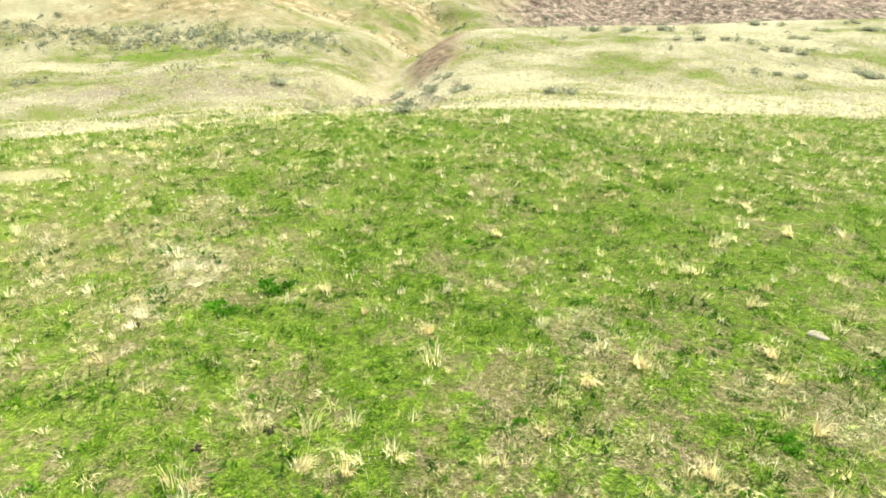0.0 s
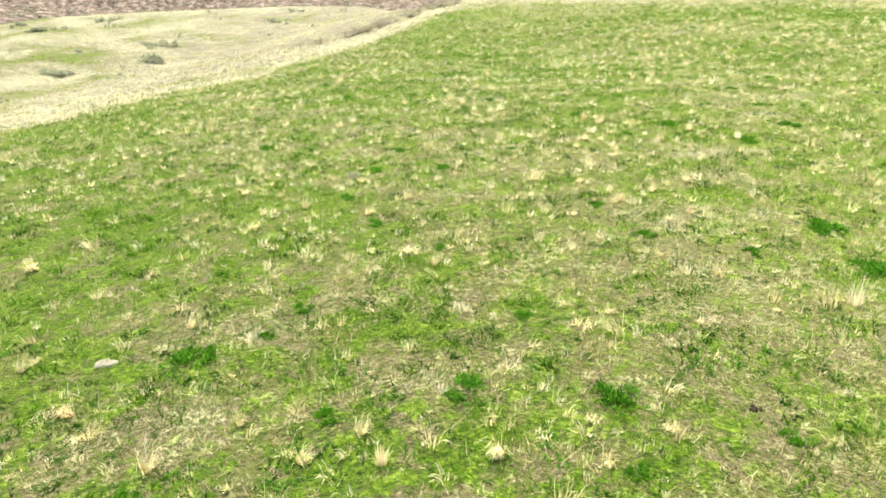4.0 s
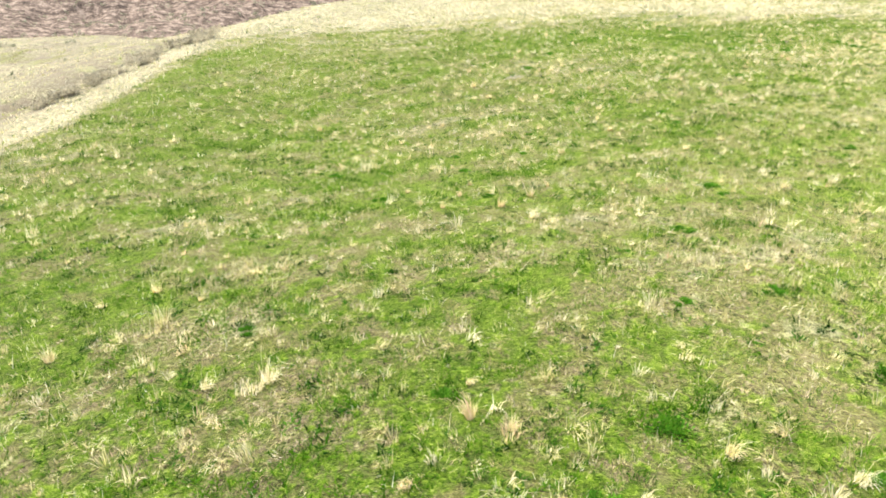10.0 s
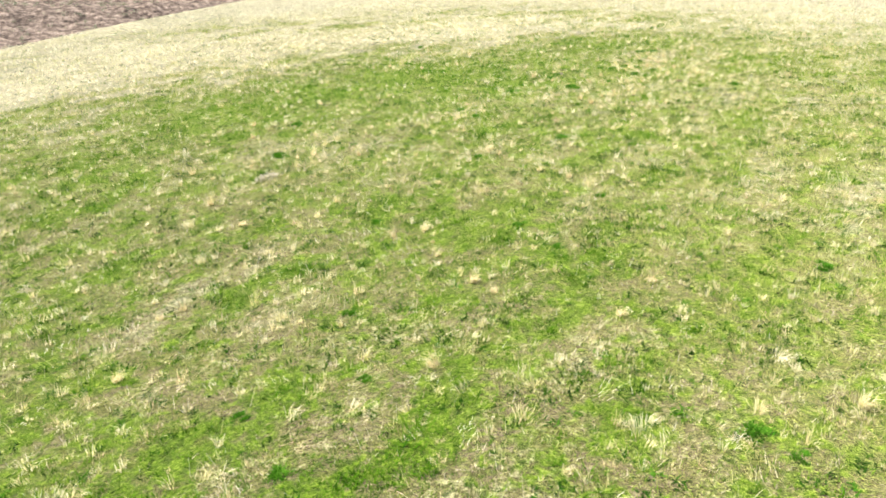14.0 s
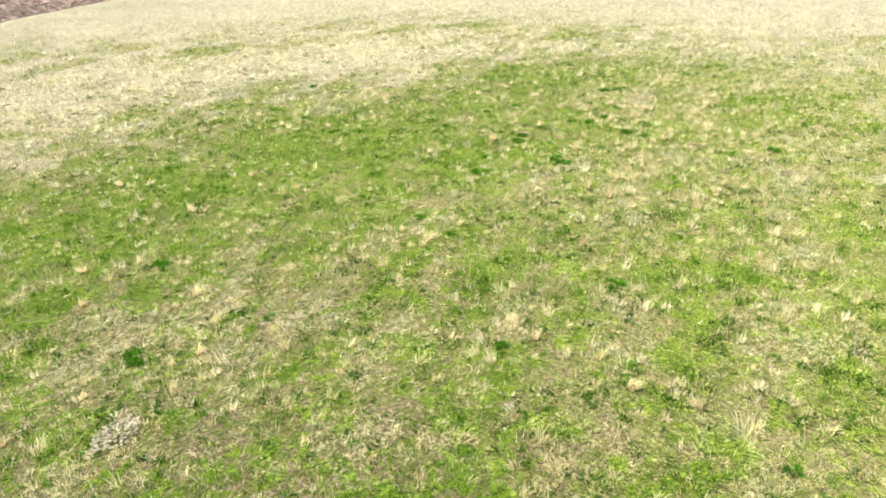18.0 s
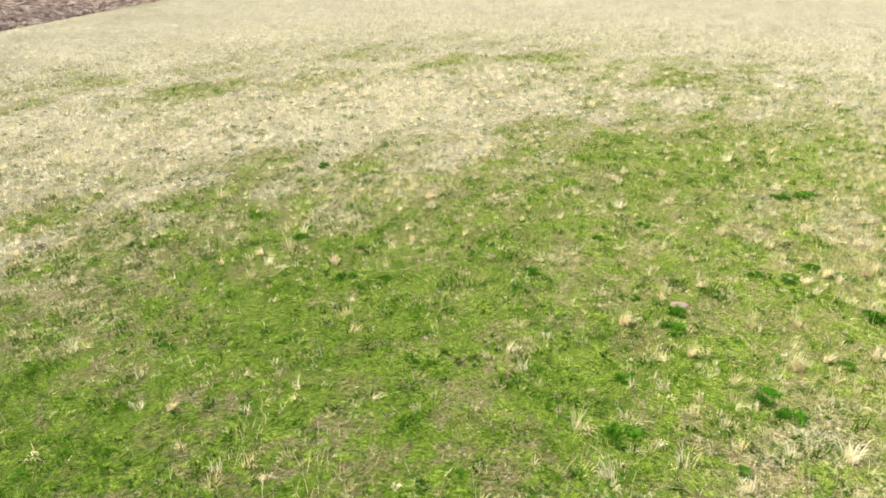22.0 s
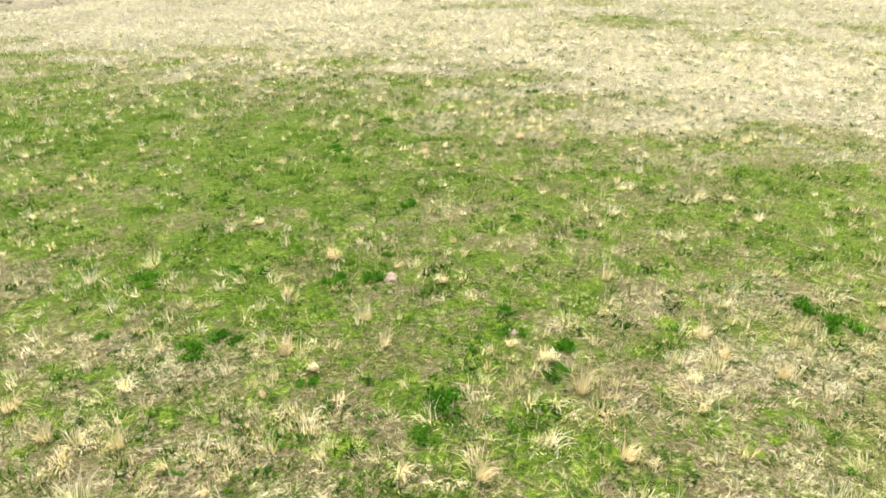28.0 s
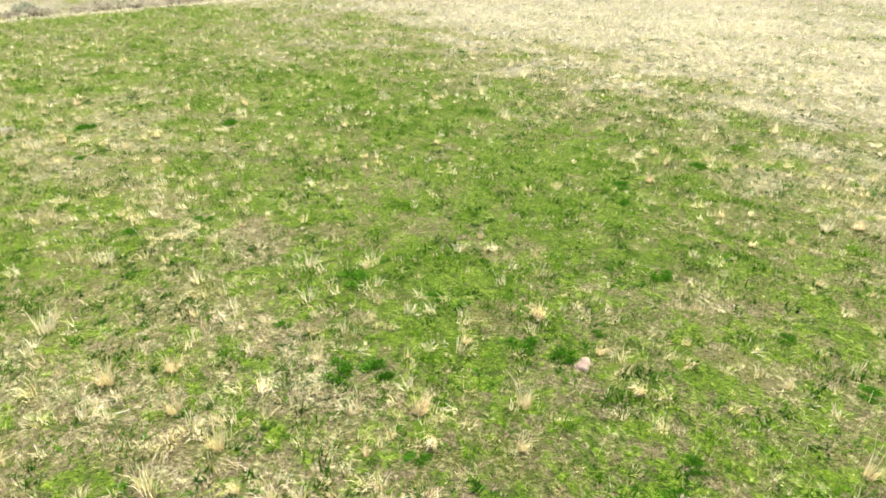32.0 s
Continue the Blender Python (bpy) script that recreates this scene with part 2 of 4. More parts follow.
    blotch = n.span(n.math("ADD", low, n.math("MULTIPLY", n.attr("brush"), 0.20)), 0.53, 0.64, 0.0, 0.88)
    base = n.mix(n.math("MULTIPLY", blotch, n.span(n.attr("brush"), 0.02, 0.16)), base, grey)
    # scrub-covered and eroded far slopes
    gaps = n.ramp(n.math("ADD", n.math("MULTIPLY", n.noise(0.4, 5, 0.65, p), 0.6), n.math("MULTIPLY", clump, 0.4)),
                  (0.39, (0.022, 0.016, 0.013)), (0.61, (0.32, 0.245, 0.200)), (0.50, (0.120, 0.086, 0.070)))
    base = n.mix(n.attr("scrub"), base, gaps)
    rust = n.ramp(n.noise(0.35, 5, 0.65, p), (0.34, (0.10, 0.092, 0.040)), (0.66, (0.31, 0.26, 0.17)), (0.5, (0.190, 0.145, 0.082)))
    base = n.mix(n.attr("rust"), base, rust)
    brown = n.ramp(n.noise(0.5, 5, 0.65, p), (0.36, (0.080, 0.056, 0.038)), (0.64, (0.25, 0.180, 0.125)), (0.5, (0.150, 0.104, 0.072)))
    base = n.mix(n.math("MULTIPLY", n.attr("bank"), n.span(patch, 0.30, 0.50, 0.6, 1.0)), base, brown)
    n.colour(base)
    # the down of fine dead hairs over the turf, bright at a low glance
    plain = n.math("MAXIMUM", n.math("MAXIMUM", n.attr("scrub"), n.attr("bank")), n.math("MAXIMUM", n.attr("rust"), n.math("MULTIPLY", n.attr("brush"), 0.6)))
    n.link(n.math("MULTIPLY", n.math("SUBTRACT", 1.0, plain), n.span(dry, 0.40, 0.85, 0.60, 0.38)), n.shader.inputs["Sheen Weight"])
    n.shader.inputs["Sheen Roughness"].default_value = 0.36
    n.link(n.mix(n.span(dry, 0.45, 0.80), (0.80, 0.86, 0.20), (0.94, 0.86, 0.71)), n.shader.inputs["Sheen Tint"])
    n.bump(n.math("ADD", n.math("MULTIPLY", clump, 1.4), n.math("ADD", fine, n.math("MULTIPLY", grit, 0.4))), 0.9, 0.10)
    return n.mat


def blade_material(name, dark, mid, light, share=0.45, mixed=0.4, extra=()):
    n = Nodes(name)
    v = n.math("ADD", n.math("MULTIPLY", n.island(), mixed), n.math("MULTIPLY", n.attr("tone"), 1 - mixed))
    c = n.ramp(v, (0.1, dark), (0.9, light), (0.5, mid), *extra)
    n.colour(c)
    n.thin(c, share)
    return n.mat


def leaf_material(name, dark, mid, light, share=0.35):
    n = Nodes(name)
    v = n.math("ADD", n.math("MULTIPLY", n.island(), 0.7), n.math("MULTIPLY", n.thing(), 0.3))
    c = n.ramp(v, (0.05, dark), (0.95, light), (0.5, mid))
    n.colour(c)
    n.thin(c, share)
    return n.mat


def plain_material(name, dark, light, scale, bump=0.4, depth=0.02):
    n = Nodes(name)
    a, b = n.noise(scale, 4, 0.6), n.noise(scale * 6, 3, 0.6)
    v = n.math("ADD", n.math("MULTIPLY", a, 0.6), n.math("MULTIPLY", b, 0.4))
    n.colour(n.ramp(v, (0.33, dark), (0.67, light)))
    n.bump(v, bump, depth)
    return n.mat


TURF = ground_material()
STRAW = blade_material("dry_blades", (0.70, 0.48, 0.33), (0.80, 0.68, 0.45), (0.92, 0.86, 0.69), 0.45, 0.35, [(0.28, (0.60, 0.55, 0.22))])
SWARD = blade_material("mixed_sward", (0.045, 0.125, 0.006), (0.29, 0.320, 0.066), (0.82, 0.73, 0.54), 0.38, 0.2, [(0.3, (0.135, 0.255, 0.013)), (0.7, (0.60, 0.51, 0.30))])
GREEN = blade_material("green_blades", (0.010, 0.044, 0.002), (0.066, 0.170, 0.006), (0.135, 0.245, 0.018), 0.45, 0.25)
WEED = leaf_material("weed_leaves", (0.024, 0.085, 0.006), (0.068, 0.205, 0.014), (0.170, 0.330, 0.035))
ROSETTE = blade_material("rosette_leaves", (0.009, 0.028, 0.003), (0.030, 0.090, 0.007), (0.09, 0.21, 0.020), 0.25)
SAGE = leaf_material("sage_leaves", (0.12, 0.125, 0.078), (0.26, 0.27, 0.18), (0.46, 0.46, 0.33))
DEAD = leaf_material("dead_twigs", (0.15, 0.13, 0.095), (0.35, 0.31, 0.225), (0.58, 0.52, 0.39))
WOOD = plain_material("sage_wood", (0.06, 0.045, 0.035), (0.16, 0.125, 0.10), 9.0)
EARTH = plain_material("dug_earth", (0.13, 0.090, 0.066), (0.36, 0.270, 0.215), 7.0, 0.7, 0.05)
STONE = plain_material("pale_stone", (0.14, 0.12, 0.088), (0.29, 0.255, 0.195), 5.0)
SPOIL = plain_material("brown_spoil", (0.085, 0.050, 0.034), (0.21, 0.135, 0.095), 9.0, 0.7, 0.04)
DUNG_AND_HOLE = plain_material("dung_and_hole", (0.018, 0.014, 0.010), (0.07, 0.055, 0.035), 14.0)


# ---- what grows where ----
# broad dry areas of the hilltop: centre, half lengths, turn in degrees, strength
DRY_AREAS = [
    (104, 90, 17, 18, 0, 0.45), (64, 83, 10, 5, 15, 0.08), (19, 53, 3.5, 2.2, 30, 0.22), (9, 33, 5, 3, 60, 0.06), (-25, 1, 2.6, 1.6, 20, 0.55),
    (47, 68, 12, 6, 45, 0.04), (90, 66, 22, 14, 0, 0.15), (26, 88, 9, 5, 20, 0.08),
    (8, 30, 5, 4, 50, 0.04), (53, 80, 5, 4, 0, 0.05), (64, 80, 5, 4, 0, 0.03), (46.8, 94.8, 2.5, 2, 0, 0.15), (42, 70, 7, 5, 0, 0.08),
]
# where the dead bunchgrass stands thickest and tallest
TUFTY_AREAS = [(65, 81, 15, 8, 15, 0.34), (41, 74, 9, 7, 40, 0.12), (10, 36, 7, 5, 50, 0.22)]
GREEN_AREAS = [
    (-24, 16, 17, 15, 0, 0.20), (56, 79, 9, 6, 0, 0.05), (30, 60, 14, 12, 40, 0.05), (4, 70, 22, 18, 70, 0.08), (42, 103, 15, 6, 10, 0.22), (74, 98, 13, 4.5, -8, 0.22),
    (55, 95, 9, 7, 30, 0.12), (-8, 96, 9, 14, 20, 0.12), (54, 90, 7, 3.5, -40, 0.26), (52.5, 99, 5, 4, 0, 0.20), (31, 73, 4, 5, 30, 0.10), (7.3, 43, 3.5, 4, 0, 0.10),
]
# where the green of the hilltop gives way to a pale dry band, and a green strip behind that
DRY_EDGE = [(-400, 150), (-30, 124), (10, 119), (24, 118), (31, 117), (40, 117), (47, 119.5), (53, 119), (58, 116), (63, 111.5), (68, 107),
            (75, 106), (83, 106.5), (90, 107.5), (98, 108), (106, 104), (112, 95), (117, 84), (124, 50), (150, -60), (300, -500)]
GREEN_STRIP = [(58, 152), (72, 141), (86, 136), (98, 130), (107, 111)]
BARE_AREAS = [(62.9, 79.5, 0.5, 0.4, 0, 0.8), (-40.5, -4.2, 3.0, 1.3, 60, 0.9), (18.6, 53.3, 1.0, 0.8, 0, 0.35), (20.5, 54.3, 1.2, 0.6, 0, 0.3), (9.5, 34, 4, 2.2, 50, 0.26), (8.4, 37.6, 1.6, 1.0, 20, 0.2), (64, 83, 9, 5, 10, 0.08)]


# the slopes across the draw: cream straw, greener ground and weathered brown ground
DRAW_DRY = [(-90, 65, 20, 10, 40, 0.40), (-95, 118, 45, 14, -50, 0.25), (-66, 66, 16, 8, 40, 0.25)]
DRAW_GREEN = [(-84, 86, 17, 9, 40, 0.55), (-112, 88, 14, 9, 50, 0.32), (-138, 30, 24, 9, 57, 0.32), (-127, -4, 15, 10, 50, 0.36), (-62, 84, 12, 8, 40, 0.32), (-196, 100, 24, 14, 40, 0.5)]
DRAW_BROWN = [(-113, 14, 21, 11, 57, 0.80), (-60, 24, 6, 3, 57, 0.4)]


def area_sum(areas, x, y):
    out = np.zeros(np.shape(x))
    for cx, cy, a, b, turn, strength in areas:
        c, s = math.cos(radians(turn)), math.sin(radians(turn))
        u, v = ((x - cx) * c + (y - cy) * s) / a, ((y - cy) * c - (x - cx) * s) / b
        out = out + strength * np.exp(-(u * u + v * v) ** 1.1)
    return out


def dryness(x, y):
    d = brow_distance(x, y)
    v = 0.28 + 0.02 * smooth(45, 75, y) + area_sum(DRY_AREAS, x, y) - area_sum(GREEN_AREAS, x, y) + 0.14 * waves(x, y, 24, 21, 4)
    v = v + 0.62 * smooth(-11, 13, line_side(DRY_EDGE, x, y) + 5.0 * waves(x, y, 9, 24, 3) + 9.0 * (mottle(x, y, 3.5, 71) - 0.5)) + 0.20 * waves(x, y, 5, 26, 3)
    v = v - 0.55 * np.exp(-(line_side(GREEN_STRIP, x, y) / 13.0) ** 2) * (0.65 + 0.7 * waves(x, y, 11, 25, 3))
    v = v + 0.12 * smooth(20, 75, np.hypot(x - 25, y - 50) - 40) * smooth(0, 20, -d)
    outside = 0.70 + area_sum(DRAW_DRY, x, y) - area_sum(DRAW_GREEN, x, y) + 0.20 * waves(x, y, 30, 22, 4) + 0.22 * smooth(-68, -42, x) + 0.7 * (mottle(x, y, 9, 72) - 0.5) + 0.5 * (mottle(x, y, 4, 73) - 0.5)
    b = smooth(3.5, 9, d + 1.5 * waves(x, y, 12, 23, 3))
    return v * (1 - b) + outside * b


def far_kinds(x, y):
    """Shares of dark scrub and of rusty bare slope in the draw."""
    d = brow_distance(x, y)
    north, e = smooth(45, 85, y), line_side(SPUR, x, y)
    west = (1 - smooth(0.60, 0.76, y / np.maximum(-x, 1.0) + 0.05 * waves(x, y, 40, 32, 3))) * smooth(60, 100, -x)
    scrub = smooth(-2, 16, e + 3 * waves(x, y, 22, 31, 3)) * north * smooth(20, 40, d) * (1 - west)
    # the bare brown bank on the right of the gully
    s = line_side(GULLY, x, y)
    bank = np.exp(-((s + 8.5) / 5.5) ** 4) * smooth(-158, -146, x) * (1 - smooth(-114, -106, x))
    rust = smooth(112, 140, d) * np.maximum(1 - north, west) * smooth(-0.35, 0.5, waves(x, y, 38, 33, 3) + area_sum([(-178, 76, 26, 14, 40, 0.6), (-180, 35, 22, 8, 57, 0.5)], x, y)) * (1 - bank)
    return scrub, rust, bank


def wash_soil(x, y):
    """Pale bare ground along the floor and the near side of the gully."""
    s = line_side(GULLY, x, y)
    return 0.48 * np.exp(-((s - 2.0) / 4.5) ** 2) * smooth(20, 34, brow_distance(x, y))


def brushiness(x, y):
    """Share of low grey brush: none on the hilltop, most along the foot of the draw and to the north."""
    d = brow_distance(x, y)
    v = smooth(6, 18, d) * (0.06 + 0.50 * smooth(-66, -34, x) * smooth(60, 100, y)) + area_sum(DRAW_BROWN, x, y)
    return np.clip(v + 0.35 * np.exp(-(line_side(WASH, x, y) / 9.0) ** 2) * smooth(4, 14, d), 0, 1)


def spacing(stops):
    """Grid lines that lie close on the hill and far apart beyond it."""
    out = [stops[0][0]]
    for (a, _), (b, step) in zip(stops[:-1], stops[1:]):
        count = max(1, round((b - a) / step))
        out += [a + (b - a) * (k + 1) / count for k in range(count)]
    return np.array(out)


def mesh_of(name, verts, tris, material, tone=None):
    me = bpy.data.meshes.new(name)
    verts, tris = np.asarray(verts, np.float32), np.asarray(tris, np.int32)
    me.vertices.add(len(verts))
    me.vertices.foreach_set("co", verts.ravel())
    me.loops.add(tris.size)
    me.loops.foreach_set("vertex_index", tris.ravel())
    me.polygons.add(len(tris))
    me.polygons.foreach_set("loop_start", np.arange(0, tris.size, tris.shape[1], dtype=np.int32))
    me.update(calc_edges=True)
    me.materials.append(material)
    if tone is not None:
        me.attributes.new("tone", "FLOAT", "POINT").data.foreach_set("value", np.asarray(tone, np.float32))
    return me


def build_ground():
    xs = spacing([(-2500, 0), (-700, 150), (-320, 20), (-150, 4), (-60, 2), (130, 1), (200, 4), (400, 20), (2500, 150)])
    ys = spacing([(-2500, 0), (-300, 150), (-60, 12), (-20, 2), (150, 1), (260, 3), (420, 8), (800, 40), (2500, 170)])
    gx, gy = np.meshgrid(xs, ys)
    gz = land(gx, gy)
    i = np.arange(gx.size).reshape(gx.shape)
    quads = np.stack([i[:-1, :-1], i[:-1, 1:], i[1:, 1:], i[1:, :-1]], -1).reshape(-1, 4)
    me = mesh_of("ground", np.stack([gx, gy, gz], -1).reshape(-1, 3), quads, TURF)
    me.polygons.foreach_set("use_smooth", np.ones(len(quads), bool))
    scrub, rust, bank = far_kinds(gx, gy)
    for name, v in (("dry", dryness(gx, gy)), ("soil", area_sum(BARE_AREAS, gx, gy) + wash_soil(gx, gy)), ("brush", brushiness(gx, gy)), ("scrub", scrub), ("rust", rust), ("bank", bank)):
        me.attributes.new(name, "FLOAT", "POINT").data.foreach_set("value", np.asarray(v, np.float32).ravel())
    return tagged(new("ground", me), "rolling hilltop of spring grass and dry straw above a brushy draw", "hillside", kind="structure")


build_ground()


# ---- grass ----
WEEDS_SOUTH = [
    (-21.3, 0.91, 0.81), (-22.0, 3.1, 0.85), (-16.0, 0.41, 0.20), (-21.7, 11.4, 0.42), (-11.2, 6.1, 0.31),
    (-7.0, 11.3, 0.57), (-7.3, 16.6, 0.97), (-2.9, 14.0, 0.45), (-5.4, 17.8, 0.36), (-4.5, 19.4, 0.47),
    (0.61, 14.8, 0.76), (4.3, 11.6, 0.41), (4.4, 14.3, 0.76), (8.2, 12.6, 0.45), (2.4, 18.4, 0.41),
    (-2.8, 26.1, 0.49), (-0.19, 23.6, 0.43), (-4.3, 29.2, 0.47), (-9.9, 38.4, 0.80), (-3.4, 33.0, 0.53),
    (7.6, 23.9, 0.56), (0.01, 33.1, 0.52), (11.0, 22.3, 0.44), (6.4, 27.1, 0.43), (-2.5, 36.4, 0.54),
    (14.4, 20.8, 0.90), (-1.9, 39.4, 0.34), (14.5, 24.5, 0.99), (3.6, 35.7, 0.35), (-7.4, 52.8, 0.50),
]
WEEDS_MIDDLE = [
    (10.2, 37.5, 0.50), (8.1, 42.3, 0.47), (3.3, 47.9, 0.45), (16.1, 35.8, 0.77), (13.0, 39.1, 0.75),
    (19.9, 39.1, 0.75), (16.9, 44.4, 0.46), (20.2, 44.2, 0.53), (10.1, 59.5, 0.50), (20.7, 50.0, 0.61),
    (15.0, 57.5, 0.41), (8.9, 65.6, 0.53), (25.0, 53.1, 0.37), (15.5, 62.7, 0.50), (25.1, 54.3, 0.58),
    (16.2, 66.1, 0.40), (19.9, 64.7, 0.34), (22.2, 68.9, 0.39), (36.2, 57.1, 0.55), (31.3, 66.1, 0.41),
    (32.1, 69.1, 0.40), (28.2, 75.1, 0.42), (37.1, 68.2, 0.37), (38.1, 77.9, 0.42), (30.6, 88.7, 0.76),
    (43.9, 76.3, 0.64), (35.0, 86.7, 0.38), (44.5, 84.7, 0.41), (35.3, 94.4, 0.59), (45.3, 87.2, 0.48),
]
WEEDS_NORTH = [
    (53.2, 85.3, 0.31), (63.8, 75.1, 0.61), (56.1, 85.0, 0.65), (52.6, 88.5, 0.72), (56.8, 85.9, 0.64),
    (59.9, 84.2, 0.40), (55.2, 89.7, 0.46), (63.3, 82.8, 0.52), (63.6, 84.0, 0.82), (58.8, 89.6, 0.65),
    (60.0, 90.0, 0.55), (60.1, 91.7, 0.31), (66.2, 85.8, 0.51), (64.9, 87.5, 0.54), (64.6, 88.6, 0.43),
    (66.5, 87.0, 0.49), (59.7, 96.3, 0.56), (55.6, 100.7, 0.40), (54.7, 102.2, 0.59), (64.2, 95.5, 0.37),
    (66.8, 94.5, 0.48), (56.0, 106.7, 0.51), (74.2, 89.3, 0.79), (73.5, 90.3, 0.61), (58.5, 108.8, 0.31),
    (63.5, 113.4, 0.55),
]
TUFTS_SOUTH = [
    (-22.1, -1.4), (-20.9, 4.6), (-29.9, 14.5), (-13.3, -1.8), (-18.7, 5.1), (-12.6, 0.6), (-29.7, 19.2),
    (-11.9, 1.5), (-16.5, 6.4), (-11.7, 2.8), (-21.6, 12.7), (-11.7, 8.8), (-11.5, 10.7), (-23.4, 23.8), (-7.3, 8.8),
    (-12.1, 16.4), (-9.7, 14.4), (-6.9, 12.3), (-18.4, 24.4), (-15.3, 23.0), (-5.1, 13.8), (-3.3, 12.4),
    (-22.4, 32.2), (-7.9, 18.5), (-1.4, 12.2), (-2.0, 13.3), (1.3, 12.4), (3.8, 11.9), (5.5, 13.0), (-7.8, 27.8),
    (-9.3, 30.6), (-0.3, 22.2), (-6.0, 28.2), (-1.3, 23.4), (5.0, 18.3), (-3.2, 27.1), (7.7, 17.7), (-1.6, 28.8),
    (-3.9, 31.3), (10.2, 18.3), (-0.3, 31.2), (12.7, 18.6), (5.3, 26.1), (2.2, 29.7), (8.9, 25.3), (0.8, 33.5),
    (7.6, 27.5), (4.5, 31.1),
]
TUFTS_MIDDLE = [
    (6.2, 30.0), (-6.5, 42.8), (9.1, 28.6), (-5.8, 44.0), (11.1, 29.7), (7.1, 35.4), (7.7, 36.7), (6.4, 39.5),
    (-2.7, 48.7), (8.3, 38.0), (2.0, 45.1), (12.8, 34.7), (11.6, 36.0), (11.1, 37.3), (3.7, 44.8), (15.1, 33.9),
    (9.3, 40.4), (8.5, 41.2), (-1.6, 52.1), (8.9, 42.6), (13.7, 37.9), (15.8, 36.3), (0.2, 52.5), (1.8, 51.0),
    (15.3, 38.1), (20.4, 45.8), (12.5, 56.8), (15.7, 53.7), (15.0, 55.7), (11.7, 60.3), (13.8, 58.2), (16.8, 56.5),
    (14.9, 59.8), (18.2, 57.6), (28.1, 52.8), (30.8, 52.7), (21.8, 63.4), (14.2, 71.8), (9.6, 78.1), (28.3, 60.8),
    (21.4, 68.3), (17.0, 74.9), (26.7, 65.5), (31.1, 61.3), (18.0, 74.9), (26.8, 66.8), (17.4, 76.6), (27.5, 69.8),
]
TUFTS_NORTH = [
    (35.6, 63.7), (28.4, 71.0), (27.7, 73.0), (18.0, 83.2), (29.0, 72.4), (23.8, 80.9), (28.5, 79.0), (23.9, 84.8),
    (38.3, 71.1), (38.2, 73.2), (39.7, 73.5), (25.7, 88.4), (37.1, 77.7), (25.3, 90.4), (47.8, 68.0), (39.0, 77.1),
    (28.3, 88.4), (39.5, 78.5), (33.9, 84.5), (31.1, 87.4), (32.1, 87.1), (34.6, 90.7), (31.5, 94.1), (46.0, 79.7),
    (50.9, 75.7), (38.1, 88.9), (42.8, 85.1), (48.9, 80.2), (33.1, 96.9), (55.1, 75.8), (53.3, 79.5), (52.4, 80.4),
    (53.0, 81.9), (54.6, 81.1), (56.4, 81.2), (55.3, 83.2), (57.8, 80.8), (40.1, 98.5), (50.9, 88.0), (59.1, 80.3),
    (45.3, 95.4), (59.0, 83.5), (58.8, 85.4), (63.1, 81.5), (59.8, 84.9), (45.3, 100.1), (40.1, 105.5), (57.6, 88.5),
]
TUFTS_EAST = [
    (64.8, 81.7), (53.5, 93.9), (61.4, 86.2), (60.5, 87.5), (54.4, 93.6), (58.2, 91.2), (67.9, 82.9), (60.6, 90.8),
    (64.9, 86.9), (66.9, 85.1), (65.9, 86.4), (62.4, 90.1), (71.6, 81.7), (69.8, 84.9), (62.2, 93.1), (69.8, 86.1),
    (70.7, 87.3), (65.1, 93.2), (70.2, 88.2), (72.0, 86.6), (55.2, 103.4), (67.6, 91.2), (53.4, 105.7),
    (52.1, 107.3), (53.8, 106.8), (59.1, 102.4), (61.0, 100.8), (76.6, 86.2), (63.8, 99.4), (59.9, 103.4),
    (62.0, 102.0), (67.9, 96.4), (75.3, 89.3), (75.7, 90.7), (62.6, 104.1), (63.5, 105.2), (70.1, 99.3),
    (69.2, 101.1), (77.6, 94.5), (74.6, 105.9),
]
WEEDS = WEEDS_SOUTH + WEEDS_MIDDLE + WEEDS_NORTH
TUFTS = TUFTS_SOUTH + TUFTS_MIDDLE + TUFTS_NORTH + TUFTS_EAST

def blades(name, base, turn, lean, length, width, tone, material, bend=0.5, folds=True, grade=0.12):
    """One mesh of many single blades. lean: from upright, in radians; grade: how much paler the tips are than the feet."""
    n = len(base)
    ahead = np.stack([np.cos(turn), np.sin(turn), np.zeros(n)], 1)
    across = np.stack([-np.sin(turn), np.cos(turn), np.zeros(n)], 1) * (width / 2)[:, None]
    up = np.array([0, 0, 1.0])
    low = ahead * np.sin(lean * (1 - bend * 0.6))[:, None] + up * np.cos(lean * (1 - bend * 0.6))[:, None]
    high_lean = np.minimum(lean * (1 + bend), 1.75)
    high = ahead * np.sin(high_lean)[:, None] + up * np.cos(high_lean)[:, None]
    knee = base + low * (0.55 * length)[:, None]
    tip = knee + high * (0.45 * length)[:, None]
    if folds:
        v = np.stack([base - across, base + across, knee - 0.8 * across, knee + 0.8 * across, tip], 1)
        pattern = np.array([(0, 1, 3), (0, 3, 2), (2, 3, 4)])
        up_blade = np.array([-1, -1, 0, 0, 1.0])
    else:
        v = np.stack([base - across, base + across, tip], 1)
        pattern = np.array([(0, 1, 2)])
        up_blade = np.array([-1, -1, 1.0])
    k = v.shape[1]
    tris = (np.arange(n)[:, None, None] * k + pattern[None]).reshape(-1, 3)
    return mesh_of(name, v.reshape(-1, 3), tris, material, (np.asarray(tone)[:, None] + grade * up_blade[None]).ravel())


# the middle line of the strip of hilltop that is looked down upon
STRIP = np.array([(-24, 6), (-8, 12), (3, 25), (8, 40), (18, 58), (33, 75), (50, 88), (70, 102)], float)


